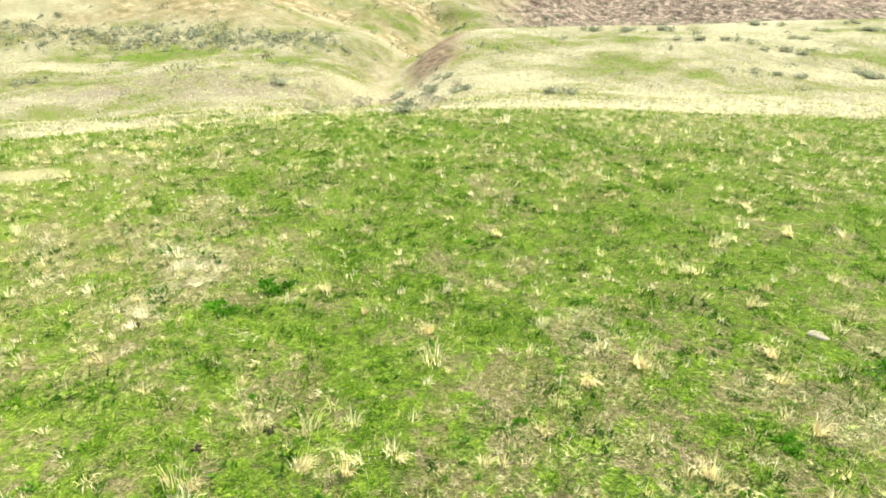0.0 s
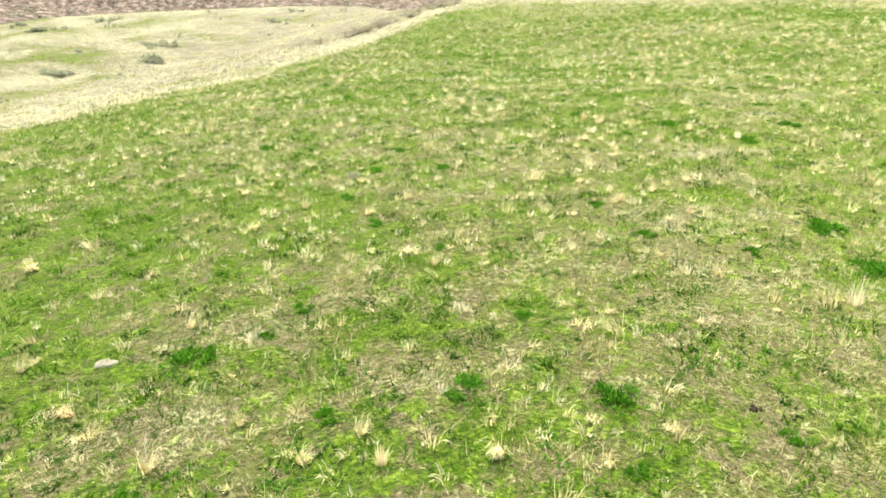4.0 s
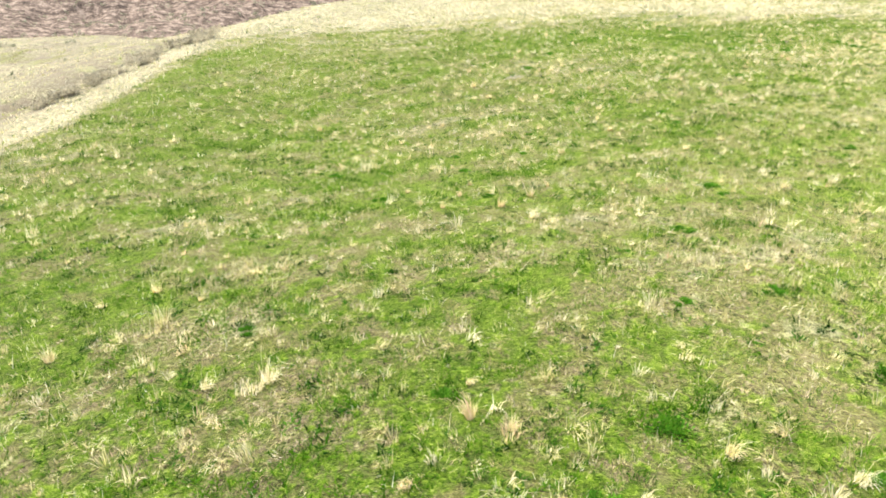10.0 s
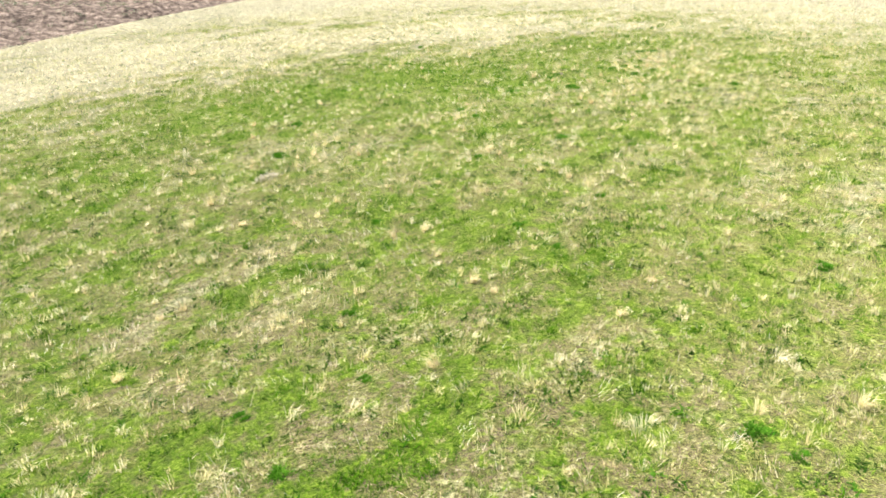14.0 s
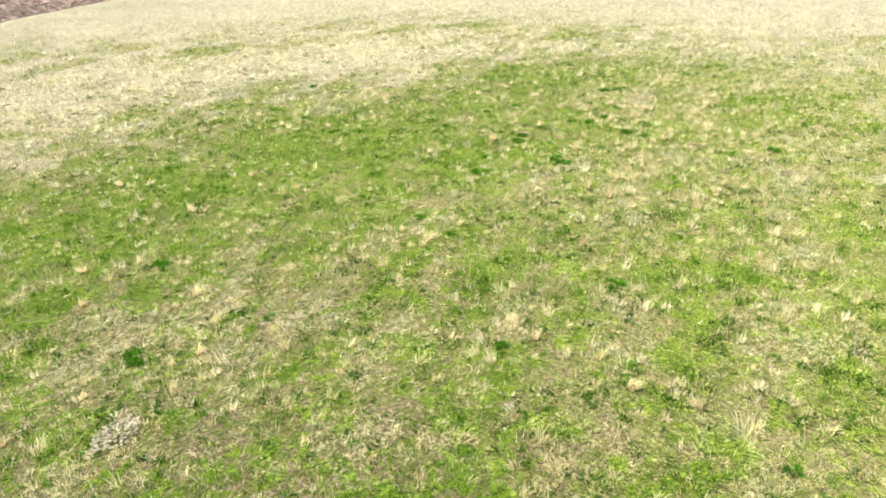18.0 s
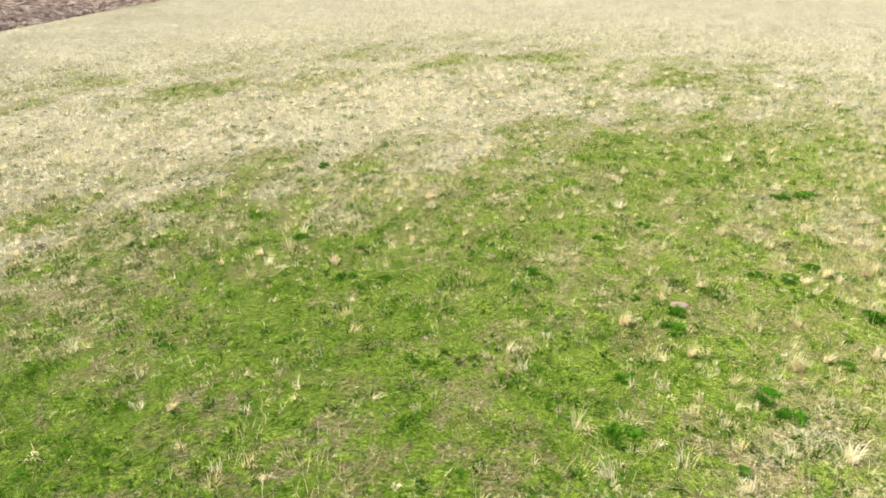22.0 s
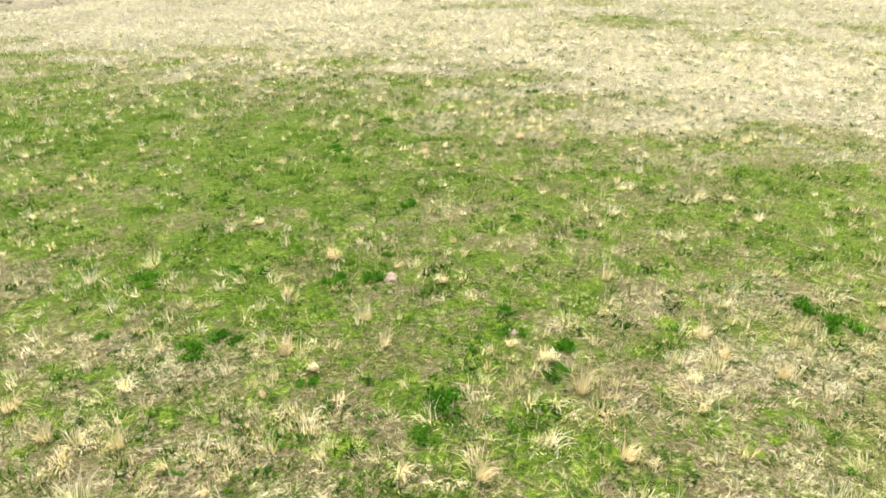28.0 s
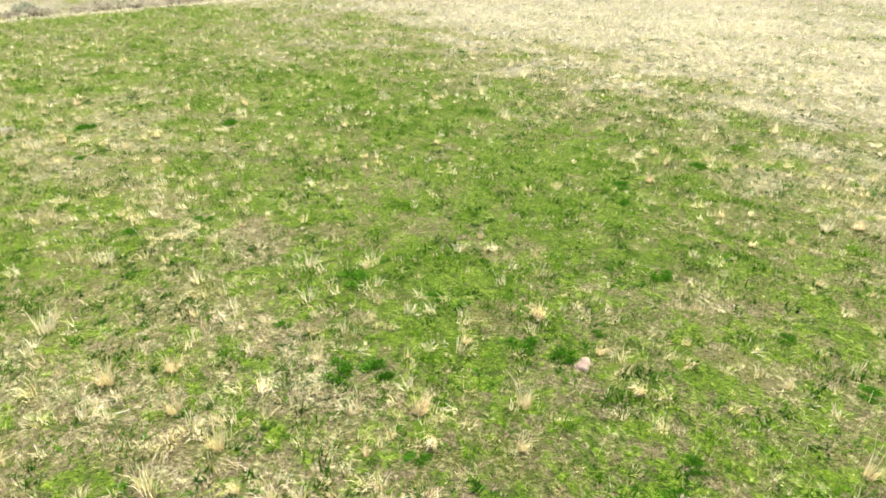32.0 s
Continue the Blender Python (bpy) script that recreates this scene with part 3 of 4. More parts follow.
def strip_distance(x, y):
    out = np.full(np.shape(x), 1e9)
    for (ax, ay), (bx, by) in zip(STRIP[:-1], STRIP[1:]):
        ux, uy = bx - ax, by - ay
        k = np.clip(((x - ax) * ux + (y - ay) * uy) / (ux * ux + uy * uy), 0, 1)
        out = np.minimum(out, np.hypot(x - ax - k * ux, y - ay - k * uy))
    return out


def scatter(r, count, chance, box=(-75, 210, -30, 200)):
    """Random places, kept by the chance that a function of x and y gives, none of them inside a weed patch."""
    x, y = r.uniform(box[0], box[1], count), r.uniform(box[2], box[3], count)
    keep = r.uniform(0, 1, count) < chance(x, y)
    x, y = x[keep], y[keep]
    keep = np.ones(len(x), bool)
    for wx, wy, size in WEEDS:
        keep &= (x - wx) ** 2 + (y - wy) ** 2 > (0.75 * size) ** 2
    keep &= area_sum(BARE_AREAS, x, y) < 0.5
    return x[keep], y[keep]


def nearness(x, y):
    s = strip_distance(x, y)
    return 0.05 + 0.30 * (1 - smooth(45, 85, s)) + 0.65 * (1 - smooth(20, 45, s))


def patches(x, y):
    return 0.5 + 0.5 * waves(x, y, 7, 41, 3)


def dry_tufts():
    """Bundles of dead bunchgrass, most of them small, combed over by the wind."""
    r = np.random.RandomState(5)
    x, y = scatter(r, 330000, lambda x, y: nearness(x, y) * np.clip(0.23 + 0.62 * dryness(x, y) + 0.9 * (mottle(x, y, 2.2, 42) - 0.5) + area_sum(TUFTY_AREAS, x, y), 0.04, 1)
                   * (1 - 0.85 * smooth(5, 14, brow_distance(x, y))))
    size = (0.11 + 0.085 * r.gamma(1.6, 0.7, len(x))) * (1 + 0.7 * area_sum(TUFTY_AREAS, x, y))
    far = smooth(18, 60, strip_distance(x, y))
    count = (4 + (58 - 48 * far) * size).astype(int)
    which = np.repeat(np.arange(len(x)), count)
    n = len(which)
    tone = 0.62 * r.beta(2.0, 1.3, len(x)) + 0.30 * smooth(0.45, 0.80, dryness(x, y))
    combed, hard = r.uniform(0, 2 * math.pi, len(x)), r.uniform(0.1, 1.0, len(x))
    a = r.uniform(0, 2 * math.pi, n)
    rad = np.sqrt(r.uniform(0, 1, n)) * 0.42 * size[which]
    px, py = x[which] + rad * np.cos(a), y[which] + rad * np.sin(a)
    base = np.stack([px, py, land(x, y)[which] - 0.02], 1)
    out = np.abs(r.normal(0.35, 0.40, n))
    u, w = np.cos(a) * out + hard[which] * np.cos(combed[which]), np.sin(a) * out + hard[which] * np.sin(combed[which])
    turn = np.arctan2(w, u) + r.normal(0, 0.6, n)
    lean = np.clip(np.hypot(u, w), 0.05, 1.35)
    length = size[which] * r.uniform(0.5, 1.5, n)
    width = 0.010 + 0.011 * r.uniform(0, 1, n) + 0.020 * far[which]
    tall = (size > 0.27) & (far < 0.3)
    for name, pick, folds, label in (("tall_dry_grass", tall[which], True, "pale dead bunchgrass bent over by the wind"),
                                     ("dry_grass", ~tall[which], False, "small pale dead grass bunches all over the hilltop")):
        me = blades(name, base[pick], turn[pick], lean[pick], length[pick], width[pick], tone[which][pick], STRAW, 0.6, folds)
        tagged(new(name, me), label, "grass", kind="stuff")


def sward():
    """The mottled sward of thin living and dead blades that covers the whole hilltop, with gaps where the soil shows."""
    r = np.random.RandomState(15)
    x, y = scatter(r, 3200000, lambda x, y: nearness(x, y) * (1 - smooth(4, 12, brow_distance(x, y))) * (0.06 + 0.94 * smooth(0.32, 0.58, mottle(x, y, 0.7, 61))), (-75, 130, -30, 165))
    n = len(x)
    far = smooth(14, 50, strip_distance(x, y))
    dry = dryness(x, y)
    keep = r.uniform(0, 1, n) > 0.5 * smooth(0.55, 0.85, dry)
    x, y, far, dry = x[keep], y[keep], far[keep], dry[keep]
    n = len(x)
    dead = smooth(0.30, 0.62, dry + 1.25 * (mottle(x, y, 0.55, 62) - 0.5) + 0.45 * (mottle(x, y, 3.0, 63) - 0.5) + r.normal(0, 0.10, n))
    base = np.stack([x, y, land(x, y) - 0.01], 1)
    tone = np.clip(0.02 + 0.38 * mottle(x, y, 0.8, 64) + r.normal(0, 0.07, n), 0, 0.45) * (1 - dead) + np.clip(r.normal(0.72, 0.16, n), 0.4, 1) * dead
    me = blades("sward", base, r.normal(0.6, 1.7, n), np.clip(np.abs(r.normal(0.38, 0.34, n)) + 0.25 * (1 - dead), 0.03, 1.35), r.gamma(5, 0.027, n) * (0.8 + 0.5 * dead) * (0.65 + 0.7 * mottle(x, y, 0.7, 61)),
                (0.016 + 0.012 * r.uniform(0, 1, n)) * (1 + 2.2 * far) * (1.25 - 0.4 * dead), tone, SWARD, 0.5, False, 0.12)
    return tagged(new("sward", me), "thin mixed green and straw-coloured grass blades", "grass", kind="stuff")


def thatch():
    """Flattened dead leaves that lie combed together in small mats."""
    r = np.random.RandomState(6)
    x, y = scatter(r, 90000, lambda x, y: nearness(x, y) * np.clip(-0.10 + 0.80 * dryness(x, y) + 0.9 * waves(x, y, 2.2, 43, 3), 0.01, 1)
                   * (strip_distance(x, y) < 50))
    size = 0.08 + r.gamma(1.8, 0.06, len(x))
    which = np.repeat(np.arange(len(x)), (5 + 26 * size).astype(int))
    n, s = len(which), size[which]
    combed = r.normal(0.6, 1.3, len(x))
    px, py = x[which] + r.normal(0, 1, n) * s, y[which] + r.normal(0, 1, n) * s * 0.7
    base = np.stack([px, py, land(px, py) + 0.012], 1)
    tone = np.clip(0.35 + 0.4 * waves(x, y, 3, 44, 2) + r.normal(0, 0.2, len(x)), 0, 1)
    me = blades("thatch", base, combed[which] + r.normal(0, 0.45, n), r.uniform(0.9, 1.45, n), r.uniform(0.7, 1.6, n) * (0.06 + s), r.uniform(0.007, 0.016, n),
                tone[which], STRAW, 0.12, False)
    return tagged(new("thatch", me), "flattened straw-coloured dead blades lying among the turf", "thatch", kind="stuff")


def green_grass():
    """Small bright tussocks of new grass."""
    r = np.random.RandomState(7)
    x, y = scatter(r, 200000, lambda x, y: nearness(x, y) * np.clip(0.80 - 1.2 * dryness(x, y) + 1.7 * (mottle(x, y, 1.3, 45) - 0.5), 0.03, 1)
                   * (strip_distance(x, y) < 50))
    size = r.gamma(2.0, 0.08, len(x)) + 0.05
    which = np.repeat(np.arange(len(x)), (7 + 52 * size).astype(int))
    n = len(which)
    s = size[which]
    base = np.stack([x[which] + r.normal(0, 1, n) * s * 0.8, y[which] + r.normal(0, 1, n) * s * 0.6, land(x, y)[which] - 0.01], 1)
    tone = np.clip(0.48 + 0.32 * waves(x, y, 3.0, 46, 3) + r.normal(0, 0.20, len(x)), 0, 1)
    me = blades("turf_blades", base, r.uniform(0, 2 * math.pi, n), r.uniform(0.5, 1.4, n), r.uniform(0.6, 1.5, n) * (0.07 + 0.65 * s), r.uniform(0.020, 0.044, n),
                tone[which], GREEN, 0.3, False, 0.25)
    return tagged(new("green_grass", me), "short bright green spring grass on the hilltop", "grass", kind="stuff")


def seed_stems():
    """Thin single dead stems that stand all over the turf; those far away are fewer and stand for several."""
    r = np.random.RandomState(12)
    x, y = scatter(r, 330000, lambda x, y: (0.09 + 0.91 * (1 - smooth(18, 55, strip_distance(x, y)))) * np.clip(0.10 + 0.75 * dryness(x, y) + 0.7 * waves(x, y, 3, 48, 2), 0.02, 1)
                   * (1 - smooth(30, 60, brow_distance(x, y))), (-70, 150, -30, 170))
    n = len(x)
    far = smooth(18, 55, strip_distance(x, y))
    base = np.stack([x, y, land(x, y) - 0.01], 1)
    tone = np.clip(0.45 + 0.3 * waves(x, y, 2, 49, 2) + r.normal(0, 0.2, n), 0, 1)
    me = blades("seed_stems", base, r.normal(0.6, 1.5, n), np.clip(np.abs(r.normal(0.7, 0.4, n)), 0.05, 1.3), r.gamma(4, 0.085, n), (0.010 + 0.007 * r.uniform(0, 1, n)) * (1 + 3 * far),
                tone, STRAW, 0.6, False)
    return tagged(new("seed_stems", me), "thin pale dead grass stems standing all over the hilltop", "grass", kind="stuff")


def dark_clumps():
    """Small low rosettes, darker than the grass, dotted over turf and straw alike. Their dark tone also stands in for
    the shaded sides of hummocks.
    """
    r = np.random.RandomState(8)
    x, y = scatter(r, 120000, lambda x, y: nearness(x, y) * np.clip(0.42 + 0.8 * waves(x, y, 6, 47, 3), 0.03, 1))
    size = np.minimum(0.04 + r.gamma(2.0, 0.042, len(x)), 0.20)
    which = np.repeat(np.arange(len(x)), 11)
    n, s = len(which), size[which]
    base = np.stack([x[which] + r.normal(0, 0.8, n) * s, y[which] + r.normal(0, 0.8, n) * s, land(x, y)[which] + 0.01], 1)
    tone = np.clip(r.beta(1.1, 2.2, len(x)), 0, 1)
    me = blades("rosettes", base, r.uniform(0, 2 * math.pi, n), r.uniform(0.8, 1.45, n), r.uniform(0.8, 1.4, n) * (0.03 + s), 0.02 + 0.25 * s,
                tone[which], ROSETTE, 0.2, False)
    return tagged(new("rosettes", me), "tiny dark green rosettes in the turf, also standing in for hummock shade", "weeds", kind="stuff")


def slope_grass():
    """Rough grass on the slopes of the draw, far enough for a few broad blades to stand for a bunch."""
    r = np.random.RandomState(16)
    x, y = r.uniform(-175, 25, 150000), r.uniform(-25, 205, 150000)
    d = brow_distance(x, y)
    scrub, rust, bank = far_kinds(x, y)
    keep = (d > 5) & (r.uniform(0, 1, len(x)) < (1 - smooth(70, 130, d)) * (1 - 0.7 * smooth(-70, -42, x)) * (1 - np.maximum(scrub, bank)) * (0.25 + 0.75 * smooth(0.35, 0.6, mottle(x, y, 2.5, 74))))
    x, y = x[keep], y[keep]
    n = len(x)
    dead = smooth(0.25, 0.70, dryness(x, y) + 0.5 * (mottle(x, y, 1.6, 75) - 0.5))
    tone = np.clip(r.normal(0.32, 0.10, n), 0, 0.6) * (1 - dead) + np.clip(r.normal(0.72, 0.14, n), 0.35, 1) * dead
    base = np.stack([x, y, land(x, y) - 0.03], 1)
    me = blades("slope_grass", base, r.uniform(0, 2 * math.pi, n), np.abs(r.normal(0.4, 0.3, n)), r.gamma(5, 0.038, n), r.uniform(0.10, 0.28, n), tone, SWARD, 0.4, False)
    return tagged(new("slope_grass", me), "rough cream and green grass on the slopes of the draw", "grass", kind="stuff")


dry_tufts()
sward()
slope_grass()
thatch()
green_grass()
seed_stems()
dark_clumps()


# ---- things ----
def part(name, me, parent, label=""):
    ob = new(name, me)
    ob.parent = parent
    return tagged(ob, label, kind="stuff" if name in ("dead_growth", "new_growth", "leaf_mat", "crown", "foliage") else "")


def ring(count, spread, r):
    a, d = r.uniform(0, 2 * math.pi, count), np.sqrt(r.uniform(0, 1, count)) * spread
    return np.stack([d * np.cos(a), d * np.sin(a), np.full(count, -0.03)], 1), a


def dry_tuft(seed):
    """A bunch of dead bunchgrass, about half a metre high, with new growth at its foot."""
    r = np.random.RandomState(seed)
    thing = new("grass_tuft")
    count = 130
    base, a = ring(count, r.uniform(0.12, 0.24), r)
    base[:, 1] *= r.uniform(0.4, 1.0)
    wind, hard = r.uniform(0, 2 * math.pi), r.uniform(0.3, 1.0)
    lean = np.clip(np.abs(r.normal(0.34, 0.45, count)), 0.02, 1.4)
    u, w = np.cos(a) * lean + hard * math.cos(wind), np.sin(a) * lean + hard * math.sin(wind)
    part("dead_growth", blades("dead_growth", base, np.arctan2(w, u) + r.normal(0, 0.3, count), np.clip(np.hypot(u, w), 0.03, 1.4),
                               r.gamma(3.0, 0.125, count), r.uniform(0.009, 0.017, count), r.uniform(0.1, 0.6) + r.normal(0, 0.16, count), STRAW, 0.8), thing)
    base, a = ring(40, 0.26, r)
    part("new_growth", blades("new_growth", base, a, r.uniform(0.3, 1.2, 40), r.uniform(0.06, 0.20, 40), r.uniform(0.010, 0.018, 40),
                              r.uniform(0.1, 0.9, 40), GREEN), thing, "short green new shoots")
    return thing


def leaves(name, count, r, place, size, material, flat=0.6):
    """Loose leaves: diamonds folded along the middle, at places that a function gives for each."""
    v, tris = [], []
    for k in range(count):
        p, out = place(k)
        s = size * r.uniform(0.6, 1.4)
        side = Vector((-out.y, out.x, r.uniform(-0.3, 0.3))).normalized()
        along = (out + Vector((r.normal(0, 0.4), r.normal(0, 0.4), r.normal(0, 0.4) * flat))).normalized()
        b = len(v)
        v += [p, p + along * s * 0.5 + side * s * 0.30, p + along * s, p + along * s * 0.5 - side * s * 0.30]
        tris += [(b, b + 1, b + 2), (b, b + 2, b + 3)]
    return mesh_of(name, [tuple(q) for q in v], tris, material)


def weed_patch(seed):
    """A low dark green rosette patch, about one metre in radius, lumpy at its edge."""
    r = np.random.RandomState(seed)
    thing = new("weed_patch")
    lobes = [(r.uniform(0, 2 * math.pi), r.uniform(0.15, 0.75), r.uniform(0.22, 0.42)) for _ in range(9)]
    for name, count, high, size in (("leaf_mat", 420, 0.07, 0.15), ("crown", 300, 0.20, 0.11)):
        def place(k):
            a, d, w = lobes[r.randint(len(lobes))]
            x, y = d * math.cos(a) + r.normal(0, w * 0.55), d * math.sin(a) + r.normal(0, w * 0.55)
            out = Vector((x + r.normal(0, 0.3), y + r.normal(0, 0.3), 0.55 + r.uniform(0, 0.7))).normalized()
            return Vector((x, y, -0.02 + high * r.uniform(0, 1) * max(0.1, 1 - math.hypot(x, y) * 0.6))), out
        part(name, leaves(name, count, r, place, size, WEED), thing)
    return thing


def twig_mesh(name, r, count, spread, high, thick, material):
    """Crooked tapering stems that fan out from one root."""
    v, tris = [], []
    for _ in range(count):
        a, tip = r.uniform(0, 2 * math.pi), r.uniform(0.5, 1.0)
        p = Vector((0.05 * math.cos(a), 0.05 * math.sin(a), -0.05))
        step = Vector((math.cos(a) * spread * tip / 3, math.sin(a) * spread * tip / 3, high * r.uniform(0.6, 1.0) / 3))
        rings = []
        for k in range(4):
            w = thick * (1 - 0.28 * k)
            rings.append(len(v))
            v += [tuple(p + Vector((w * math.cos(q), w * math.sin(q), 0))) for q in (0, 2.1, 4.2)]
            p = p + step + Vector((r.normal(0, 0.05), r.normal(0, 0.05), r.normal(0, 0.03)))
        for s, t in zip(rings[:-1], rings[1:]):
            for k in range(3):
                m = (k + 1) % 3
                tris += [(s + k, s + m, t + m), (s + k, t + m, t + k)]
    return mesh_of(name, v, tris, material)


def shrub(name, seed, leaf, count=300, spread=0.98, high=0.46, size=0.18):
    """A low desert shrub: crooked stems under an uneven dome of small leaf clusters."""
    r = np.random.RandomState(seed)
    thing = new(name)
    part("stems", twig_mesh("stems", r, 11, spread * 0.8, high * 0.8, 0.022, WOOD), thing)
    lobes = [(r.uniform(0, 2 * math.pi), r.uniform(0.2, 0.85) * spread, r.uniform(0.45, 1.0) * high, r.uniform(0.16, 0.34)) for _ in range(13)]

    def place(k):
        a, d, h, w = lobes[r.randint(len(lobes))]
        off = Vector((r.normal(0, 1), r.normal(0, 1), r.normal(0, 0.8)))
        off = off.normalized() * w * r.uniform(0.5, 1.05)
        p = Vector((d * math.cos(a), d * math.sin(a), h * 0.72)) + off
        p.z = max(p.z, 0.05)
        return p, (off.normalized() + Vector((0, 0, 0.5))).normalized()

    part("foliage", leaves("foliage", count, r, place, size, leaf), thing)
    return thing


def lump(name, seed, material, wide, high, rough, segments=14, rings=6):
    """An uneven low mound or stone."""
    r = np.random.RandomState(seed)
    ph = r.uniform(0, 6.28, 6)
    v = [(0, 0, high)]
    for k in range(1, rings + 1):
        f = k / rings
        for s in range(segments):
            a = 2 * math.pi * s / segments
            w = wide * f * (1 + rough * (0.5 * math.sin(2 * a + ph[0]) + 0.3 * math.sin(3 * a + ph[1]) + 0.25 * math.sin(5 * a + ph[2])) + r.normal(0, rough * 0.12))
            v.append((w * math.cos(a), w * math.sin(a), high * (1 - f ** 2.2) * (1 + r.normal(0, rough * 0.3)) - 0.06 * (k == rings)))
    tris = [(0, 1 + s, 1 + (s + 1) % segments) for s in range(segments)]
    for k in range(rings - 1):
        b = 1 + k * segments
        for s in range(segments):
            m = (s + 1) % segments
            tris += [(b + s, b + segments + s, b + segments + m), (b + s, b + segments + m, b + m)]
    me = mesh_of(name, v, tris, material)
    me.polygons.foreach_set("use_smooth", np.ones(len(tris), bool))
    return me



def settle(x, y, turn, scale, tall=1.0):
    """A pose on the ground, leaning with the slope."""
    h = float(land(x, y))
    gx, gy = float(land(x + 0.5, y)) - h, float(land(x, y + 0.5)) - h
    up = Vector((-2 * gx, -2 * gy, 1)).normalized()
    tilt = Vector((0, 0, 1)).rotation_difference(up).to_matrix().to_4x4()
    return Matrix.Translation((x, y, h)) @ tilt @ pose(0, 0, 0, 0, 0, turn), (scale, scale, scale * tall)


def stand(models, places, label, category, group, low, high, seed, tall=(0.8, 1.2), labels=None):
    """Puts a copy of one of the models at every place; the models themselves take the first places."""
    r = random.Random(seed)
    used = [False] * len(models)
    for k, place in enumerate(places):
        which = r.randrange(len(models))
        size = 0.85 * place[2] if len(place) > 2 else r.uniform(low, high)
        m, scale = settle(place[0], place[1], r.uniform(0, 360), size, r.uniform(*tall))
        if used[which]:
            ob = copy_thing(models[which], m)
            ob.matrix_basis = m
        else:
            ob, used[which] = models[which], True
            ob.matrix_basis = m
        ob.scale = scale
        tagged(ob, labels(place, size) if labels else label, category, group)
    for ob, flag in zip(models, used):
        if not flag:
            for o in (*ob.children_recursive, ob):
                bpy.data.objects.remove(o)


def tuft_label(place, size):
    if size > 1.0:
        return "large pale straw-coloured bunchgrass tuft on the hilltop turf"
    if size < 0.7:
        return "small pale dry bunchgrass tuft among green grass"
    return "pale dry bunchgrass tuft with green shoots at its foot"


def weed_label(place, size):
    if size > 0.7:
        return "broad dark green patch of leafy weeds in the grass"
    if size < 0.42:
        return "small dark green clump of weeds in the grass"
    return "dark green clump of leafy weeds among dry grass"


stand([dry_tuft(100 + k) for k in range(7)], TUFTS, "", "grass tuft", "bunchgrass tufts on the hilltop", 0.5, 1.15, 1, labels=tuft_label)
stand([weed_patch(200 + k) for k in range(6)], WEEDS, "", "weed patch", "weed patches on the hilltop", 0.4, 0.9, 2, (0.9, 1.5), labels=weed_label)

# sagebrush across the draw, in rows and clumps: centre, count, half length along the slope
SAGE_CLUMPS = [
    (-117, 105, 4, 3.5), (-113, 109, 4, 3), (-112, 116, 6, 4.5), (-97, 110, 4, 3.5), (-92, 115, 4, 3.5), (-105, 141, 8, 6), (-89, 133, 3, 2.5),
    (-82, 119, 7, 6), (-89, 149, 6, 5), (-83, 156, 4, 4), (-71, 102, 5, 5), (-63, 116, 2, 2), (-66, 115, 2, 1.5), (-62, 49, 4, 1.6),
    (-109, 54, 4, 3), (-100, 53, 4, 2.5), (-89, 51, 6, 3), (-48, 23, 2, 1.2), (-184, 111, 5, 5), (-187, 131, 4, 4), (-190, 149, 2, 2),
    (-105, 59, 1, 1), (-105, 30, 3, 1.0), (-136, 51, 1, 1), (-138, 56, 2, 1), (-138, 61, 1, 1), (-186, 65, 2, 1), (-192, 155, 2, 3),
    (-101, 57, 2, 1.5), (-127, -4, 3, 4), (-56, 138, 4, 3), (-52, 135, 4, 3), (-50, 125, 5, 3), (-61, 116, 4, 3), (-69, 132, 2, 2),
    (-38, 186, 2, 2), (-40, 172, 4, 2.5), (-79, 172, 4, 4), (-98, 160, 4, 5),
]
SAGE_STAND = random.Random(33)
SAGE_PLACES = []
for cx, cy, count, half in SAGE_CLUMPS:
    for _ in range(count):
        along, deep = SAGE_STAND.uniform(-half, half), SAGE_STAND.gauss(0, 0.9)
        far = math.hypot(cx, cy)
        SAGE_PLACES.append((cx + (along * -cy + deep * cx) / far, cy + (along * cx + deep * cy) / far, SAGE_STAND.uniform(0.9, 1.75)))
# the sage belt below the rusty slopes
for _ in range(115):
    k, off = SAGE_STAND.random(), SAGE_STAND.gauss(0, 5.5)
    SAGE_PLACES.append((-184 + 40 * k + 0.86 * off, -12 + 66 * k - 0.5 * off, SAGE_STAND.uniform(0.6, 1.3)))
# thin grey brush along the foot of the hill
BRUSH = [(-96, 51), (-88, 47), (-84, 44), (-80, 42), (-93, 55), (-58, 18), (-61, 22), (-59, 26), (-57, 31), (-60, 24), (-62, 27), (-57, 22), (-50, 25)]
BRUSH_LINE = [(-12, 97), (-10, 101), (-8, 108), (-5, 113), (-2, 121), (3, 128), (0, 140), (4, 152)]
for (ax, ay), (bx, by) in zip(BRUSH_LINE[:-1], BRUSH_LINE[1:]):
    for _ in range(7):
        k = SAGE_STAND.random()
        BRUSH.append((ax + k * (bx - ax) + SAGE_STAND.gauss(-1, 1.3), ay + k * (by - ay) + SAGE_STAND.gauss(0.5, 1.0)))
stand([shrub("sagebrush", 300 + k, SAGE) for k in range(5)], SAGE_PLACES, "grey-green sagebrush on a pale dry slope across the draw", "shrub",
      "sagebrush across the draw", 0.6, 1.4, 3)
stand([shrub("dead_brush", 320 + k, DEAD, 420, 0.9, 0.45, 0.14) for k in range(4)], BRUSH, "leafless grey-brown brush along the foot of the draw", "shrub",
      "dry brush in the draw", 0.8, 1.6, 4)


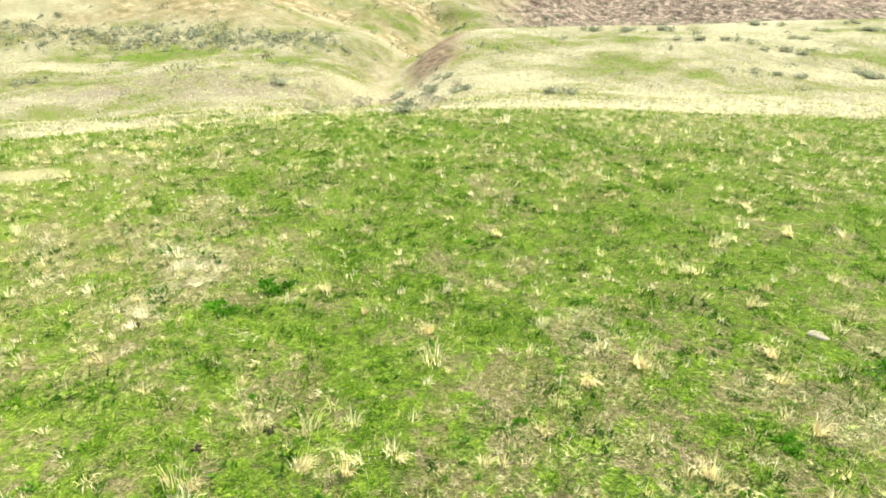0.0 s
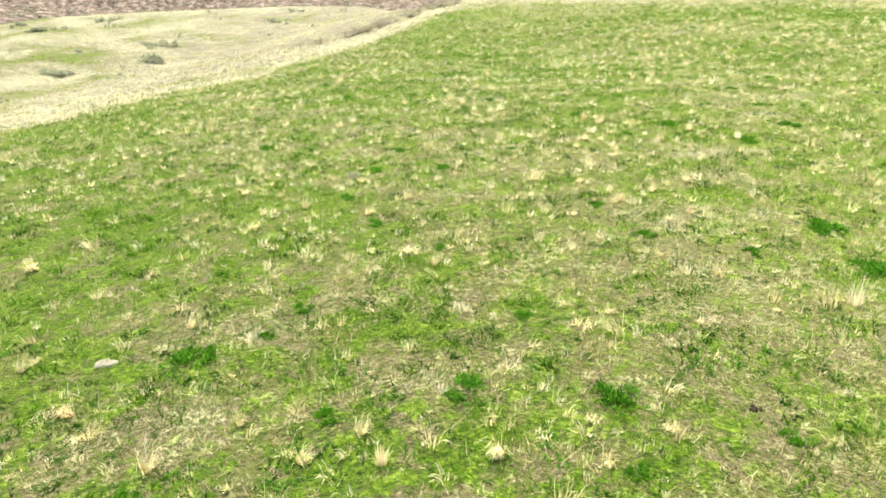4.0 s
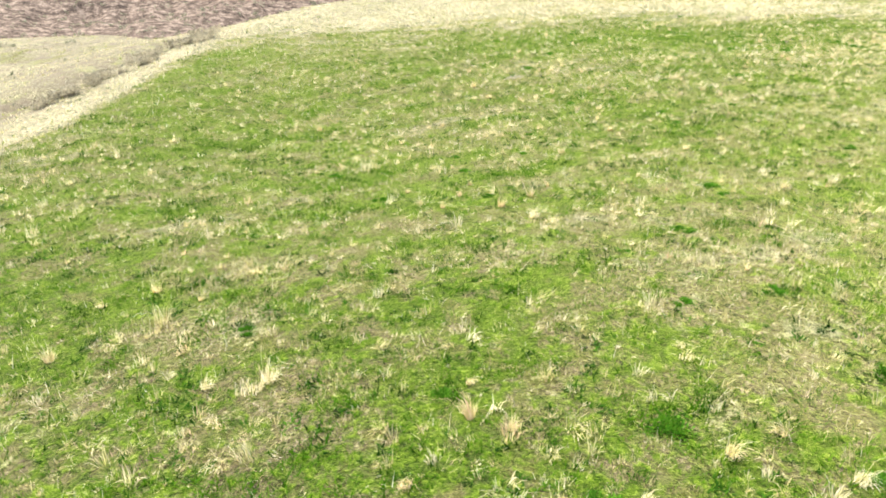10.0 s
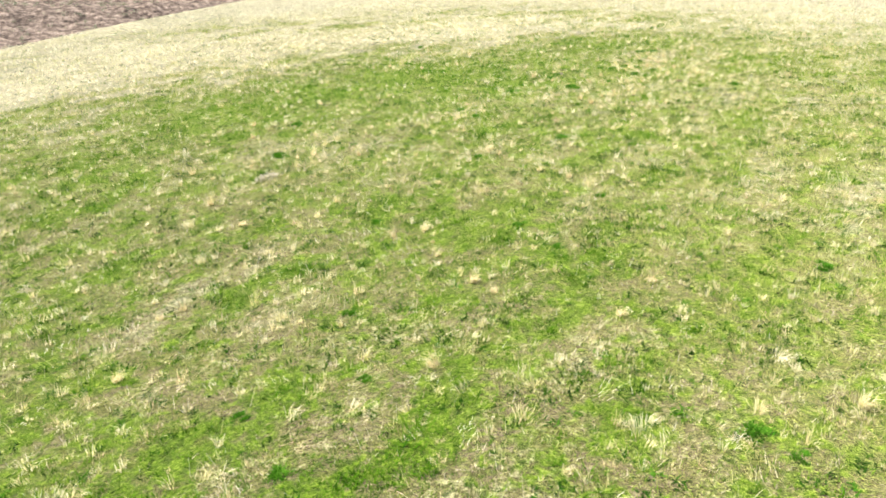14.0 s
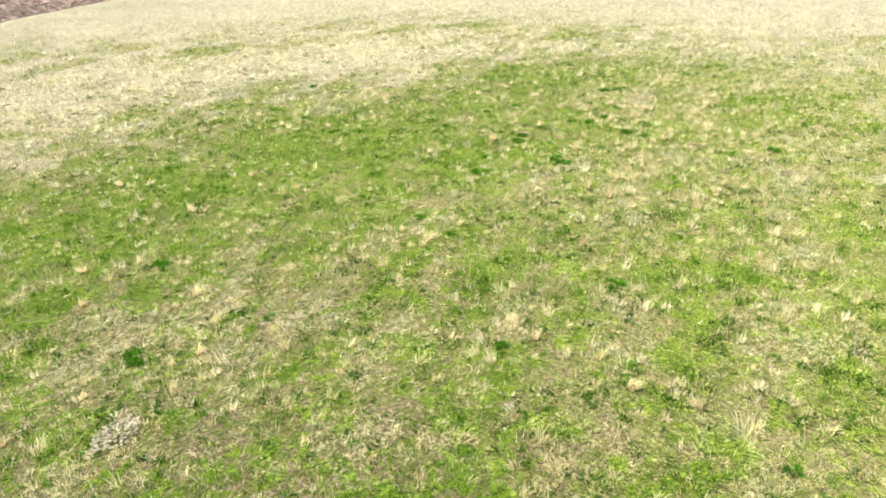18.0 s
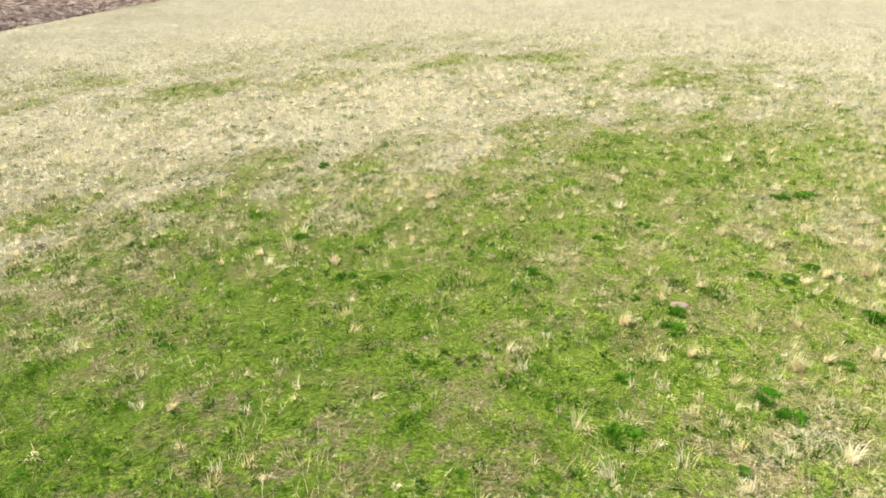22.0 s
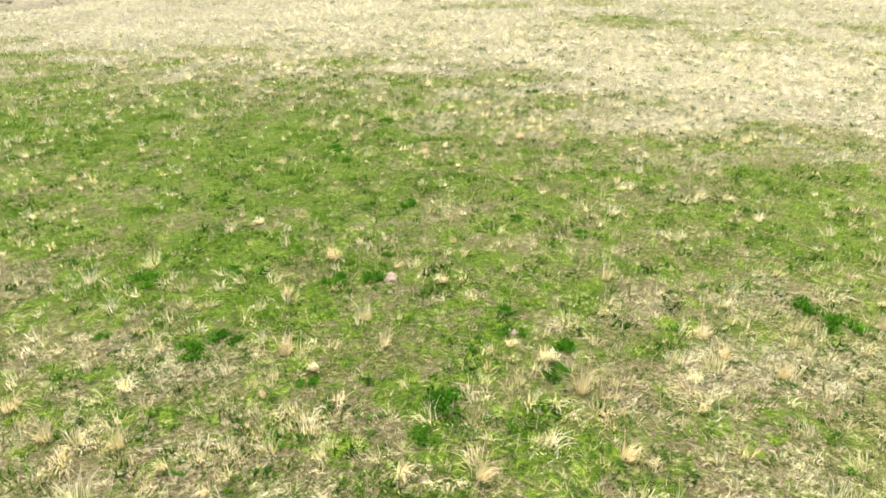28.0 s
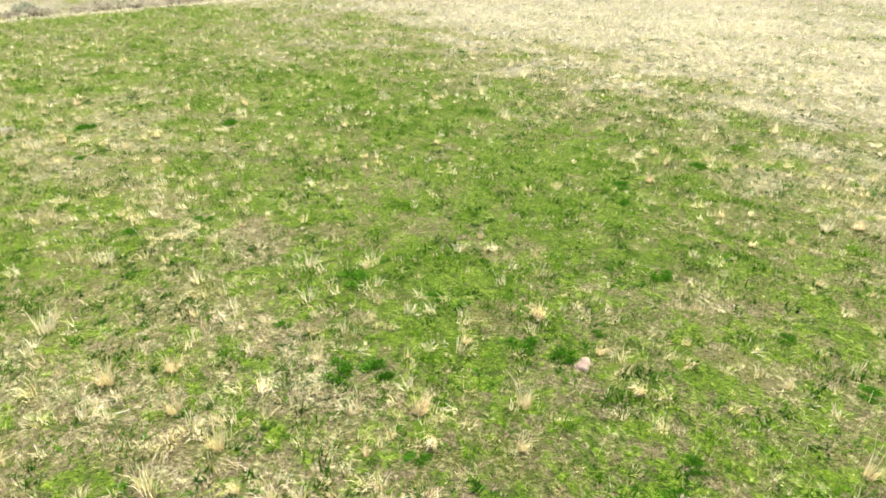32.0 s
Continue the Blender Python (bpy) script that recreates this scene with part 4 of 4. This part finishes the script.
def far_scrub():
    """Dark low scrub, too far and dense to tell apart, over the slopes behind the draw."""
    r = np.random.RandomState(9)
    x, y = scatter(r, 22000, lambda x, y: (far_kinds(x, y)[0] * 0.55 + far_kinds(x, y)[1] * 0.30 + 0.09 * smooth(35, 60, brow_distance(x, y))) * (0.3 + 0.7 * (waves(x, y, 18, 51, 3) > 0)),
                   (-300, 120, -80, 400))
    # the dense belt of small sage below the rusty slopes
    k, off = r.uniform(0, 1, 330), r.normal(0, 5.5, 330)
    x, y = np.concatenate([x, -186 + 43 * k + 0.86 * off]), np.concatenate([y, -16 + 72 * k - 0.5 * off])
    n, k = len(x), 22
    z, size = land(x, y), r.uniform(0.5, 1.3, n)
    which = np.repeat(np.arange(n), k)
    m = len(which)
    off = r.normal(0, 1, (m, 3)) * [0.55, 0.55, 0.3] * size[which][:, None]
    p = np.stack([x[which], y[which], z[which] + 0.35 * size[which]], 1) + off
    a = r.normal(0, 1, (m, 3)) * 0.24 * size[which][:, None]
    b = r.normal(0, 1, (m, 3)) * 0.24 * size[which][:, None]
    v = np.stack([p, p + a, p + b], 1).reshape(-1, 3)
    me = mesh_of("far_scrub", v, np.arange(3 * m).reshape(-1, 3), SAGE)
    return tagged(new("far_scrub", me), "dark low scrub dotted over the brown far slopes", "scrub", kind="stuff")


far_scrub()

# ---- small things ----
def dead_mat(seed):
    """A grey, weathered dead bush pressed flat on the turf."""
    r = np.random.RandomState(seed)
    thing = new("dead_bush")
    part("branches", twig_mesh("branches", r, 26, 0.75, 0.16, 0.020, DEAD), thing)

    def place(k):
        a, d = r.uniform(0, 2 * math.pi), 0.75 * math.sqrt(r.uniform(0, 1))
        return Vector((d * math.cos(a), 0.7 * d * math.sin(a), r.uniform(0.0, 0.10))), Vector((math.cos(a), math.sin(a), 0.3)).normalized()

    part("twig_litter", leaves("twig_litter", 260, r, place, 0.13, DEAD, 0.2), thing)
    return thing


for k, (x, y, s) in enumerate([(27.9, 85.7, 1.0), (-4.4, 32.2, 0.7)]):
    ob = dead_mat(450 + k)
    ob.matrix_basis, ob.scale = settle(x, y, 110 * k, s)
    tagged(ob, "flattened grey dead bush lying among green turf", "dead bush", "dead bushes on the hilltop")
for k, (x, y, s) in enumerate([(60.6, 90.1, 0.30), (64.9, 87.5, 0.24), (-2.4, 36.5, 0.17), (1.8, 35.0, 0.20)]):
    ob = new("soil_mound", lump("soil_mound", 400 + k, EARTH, s, 0.3 * s, 0.5))
    ob.matrix_basis = settle(x, y, 70 * k, 1)[0]
    tagged(ob, "low mound of pinkish dug earth ringed by weeds", "mound", "burrow mounds")
burrow = new("burrow")
part("spoil", lump("spoil", 460, SPOIL, 0.34, 0.045, 0.6), burrow, "reddish brown dug soil")
# raised dark lump; the shade inside the mouth is put into its colour
hole = part("hole", lump("hole", 461, DUNG_AND_HOLE, 0.11, 0.025, 0.3, 12, 3), burrow, "dark low lump in place of the burrow's shaded mouth")
hole.location = (0.03, 0.02, 0.04)
burrow.matrix_basis = settle(62.9, 79.5, 30, 1)[0]
tagged(burrow, "small burrow with a dark mouth in bare brown soil", "burrow")
ob = new("flat_stone", lump("flat_stone", 420, STONE, 0.30, 0.06, 0.45))
ob.matrix_basis = settle(-9.8, 16.7, 20, 1)[0]
tagged(ob, "flat pale stone lying in the grass", "stone")
for k, (x, y) in enumerate([(-14.6, -1.4), (-21.7, -1.7), (-14.4, 0.4), (-8.2, 17.1), (7.7, 13.7)]):
    thing = new("dung_pile")
    for j in range(5):
        q = part("clod", lump("clod", 430 + 7 * k + j, DUNG_AND_HOLE, 0.07, 0.05, 0.4, 8, 3), thing)
        q.location = (0.12 * math.cos(2.3 * j + k) * (j > 0), 0.10 * math.sin(2.3 * j + k) * (j > 0), 0.02)
    thing.matrix_basis = settle(x, y, 50 * k, 1)[0]
    tagged(thing, "small pile of dark dried dung on bare turf", "dung", "dung piles")
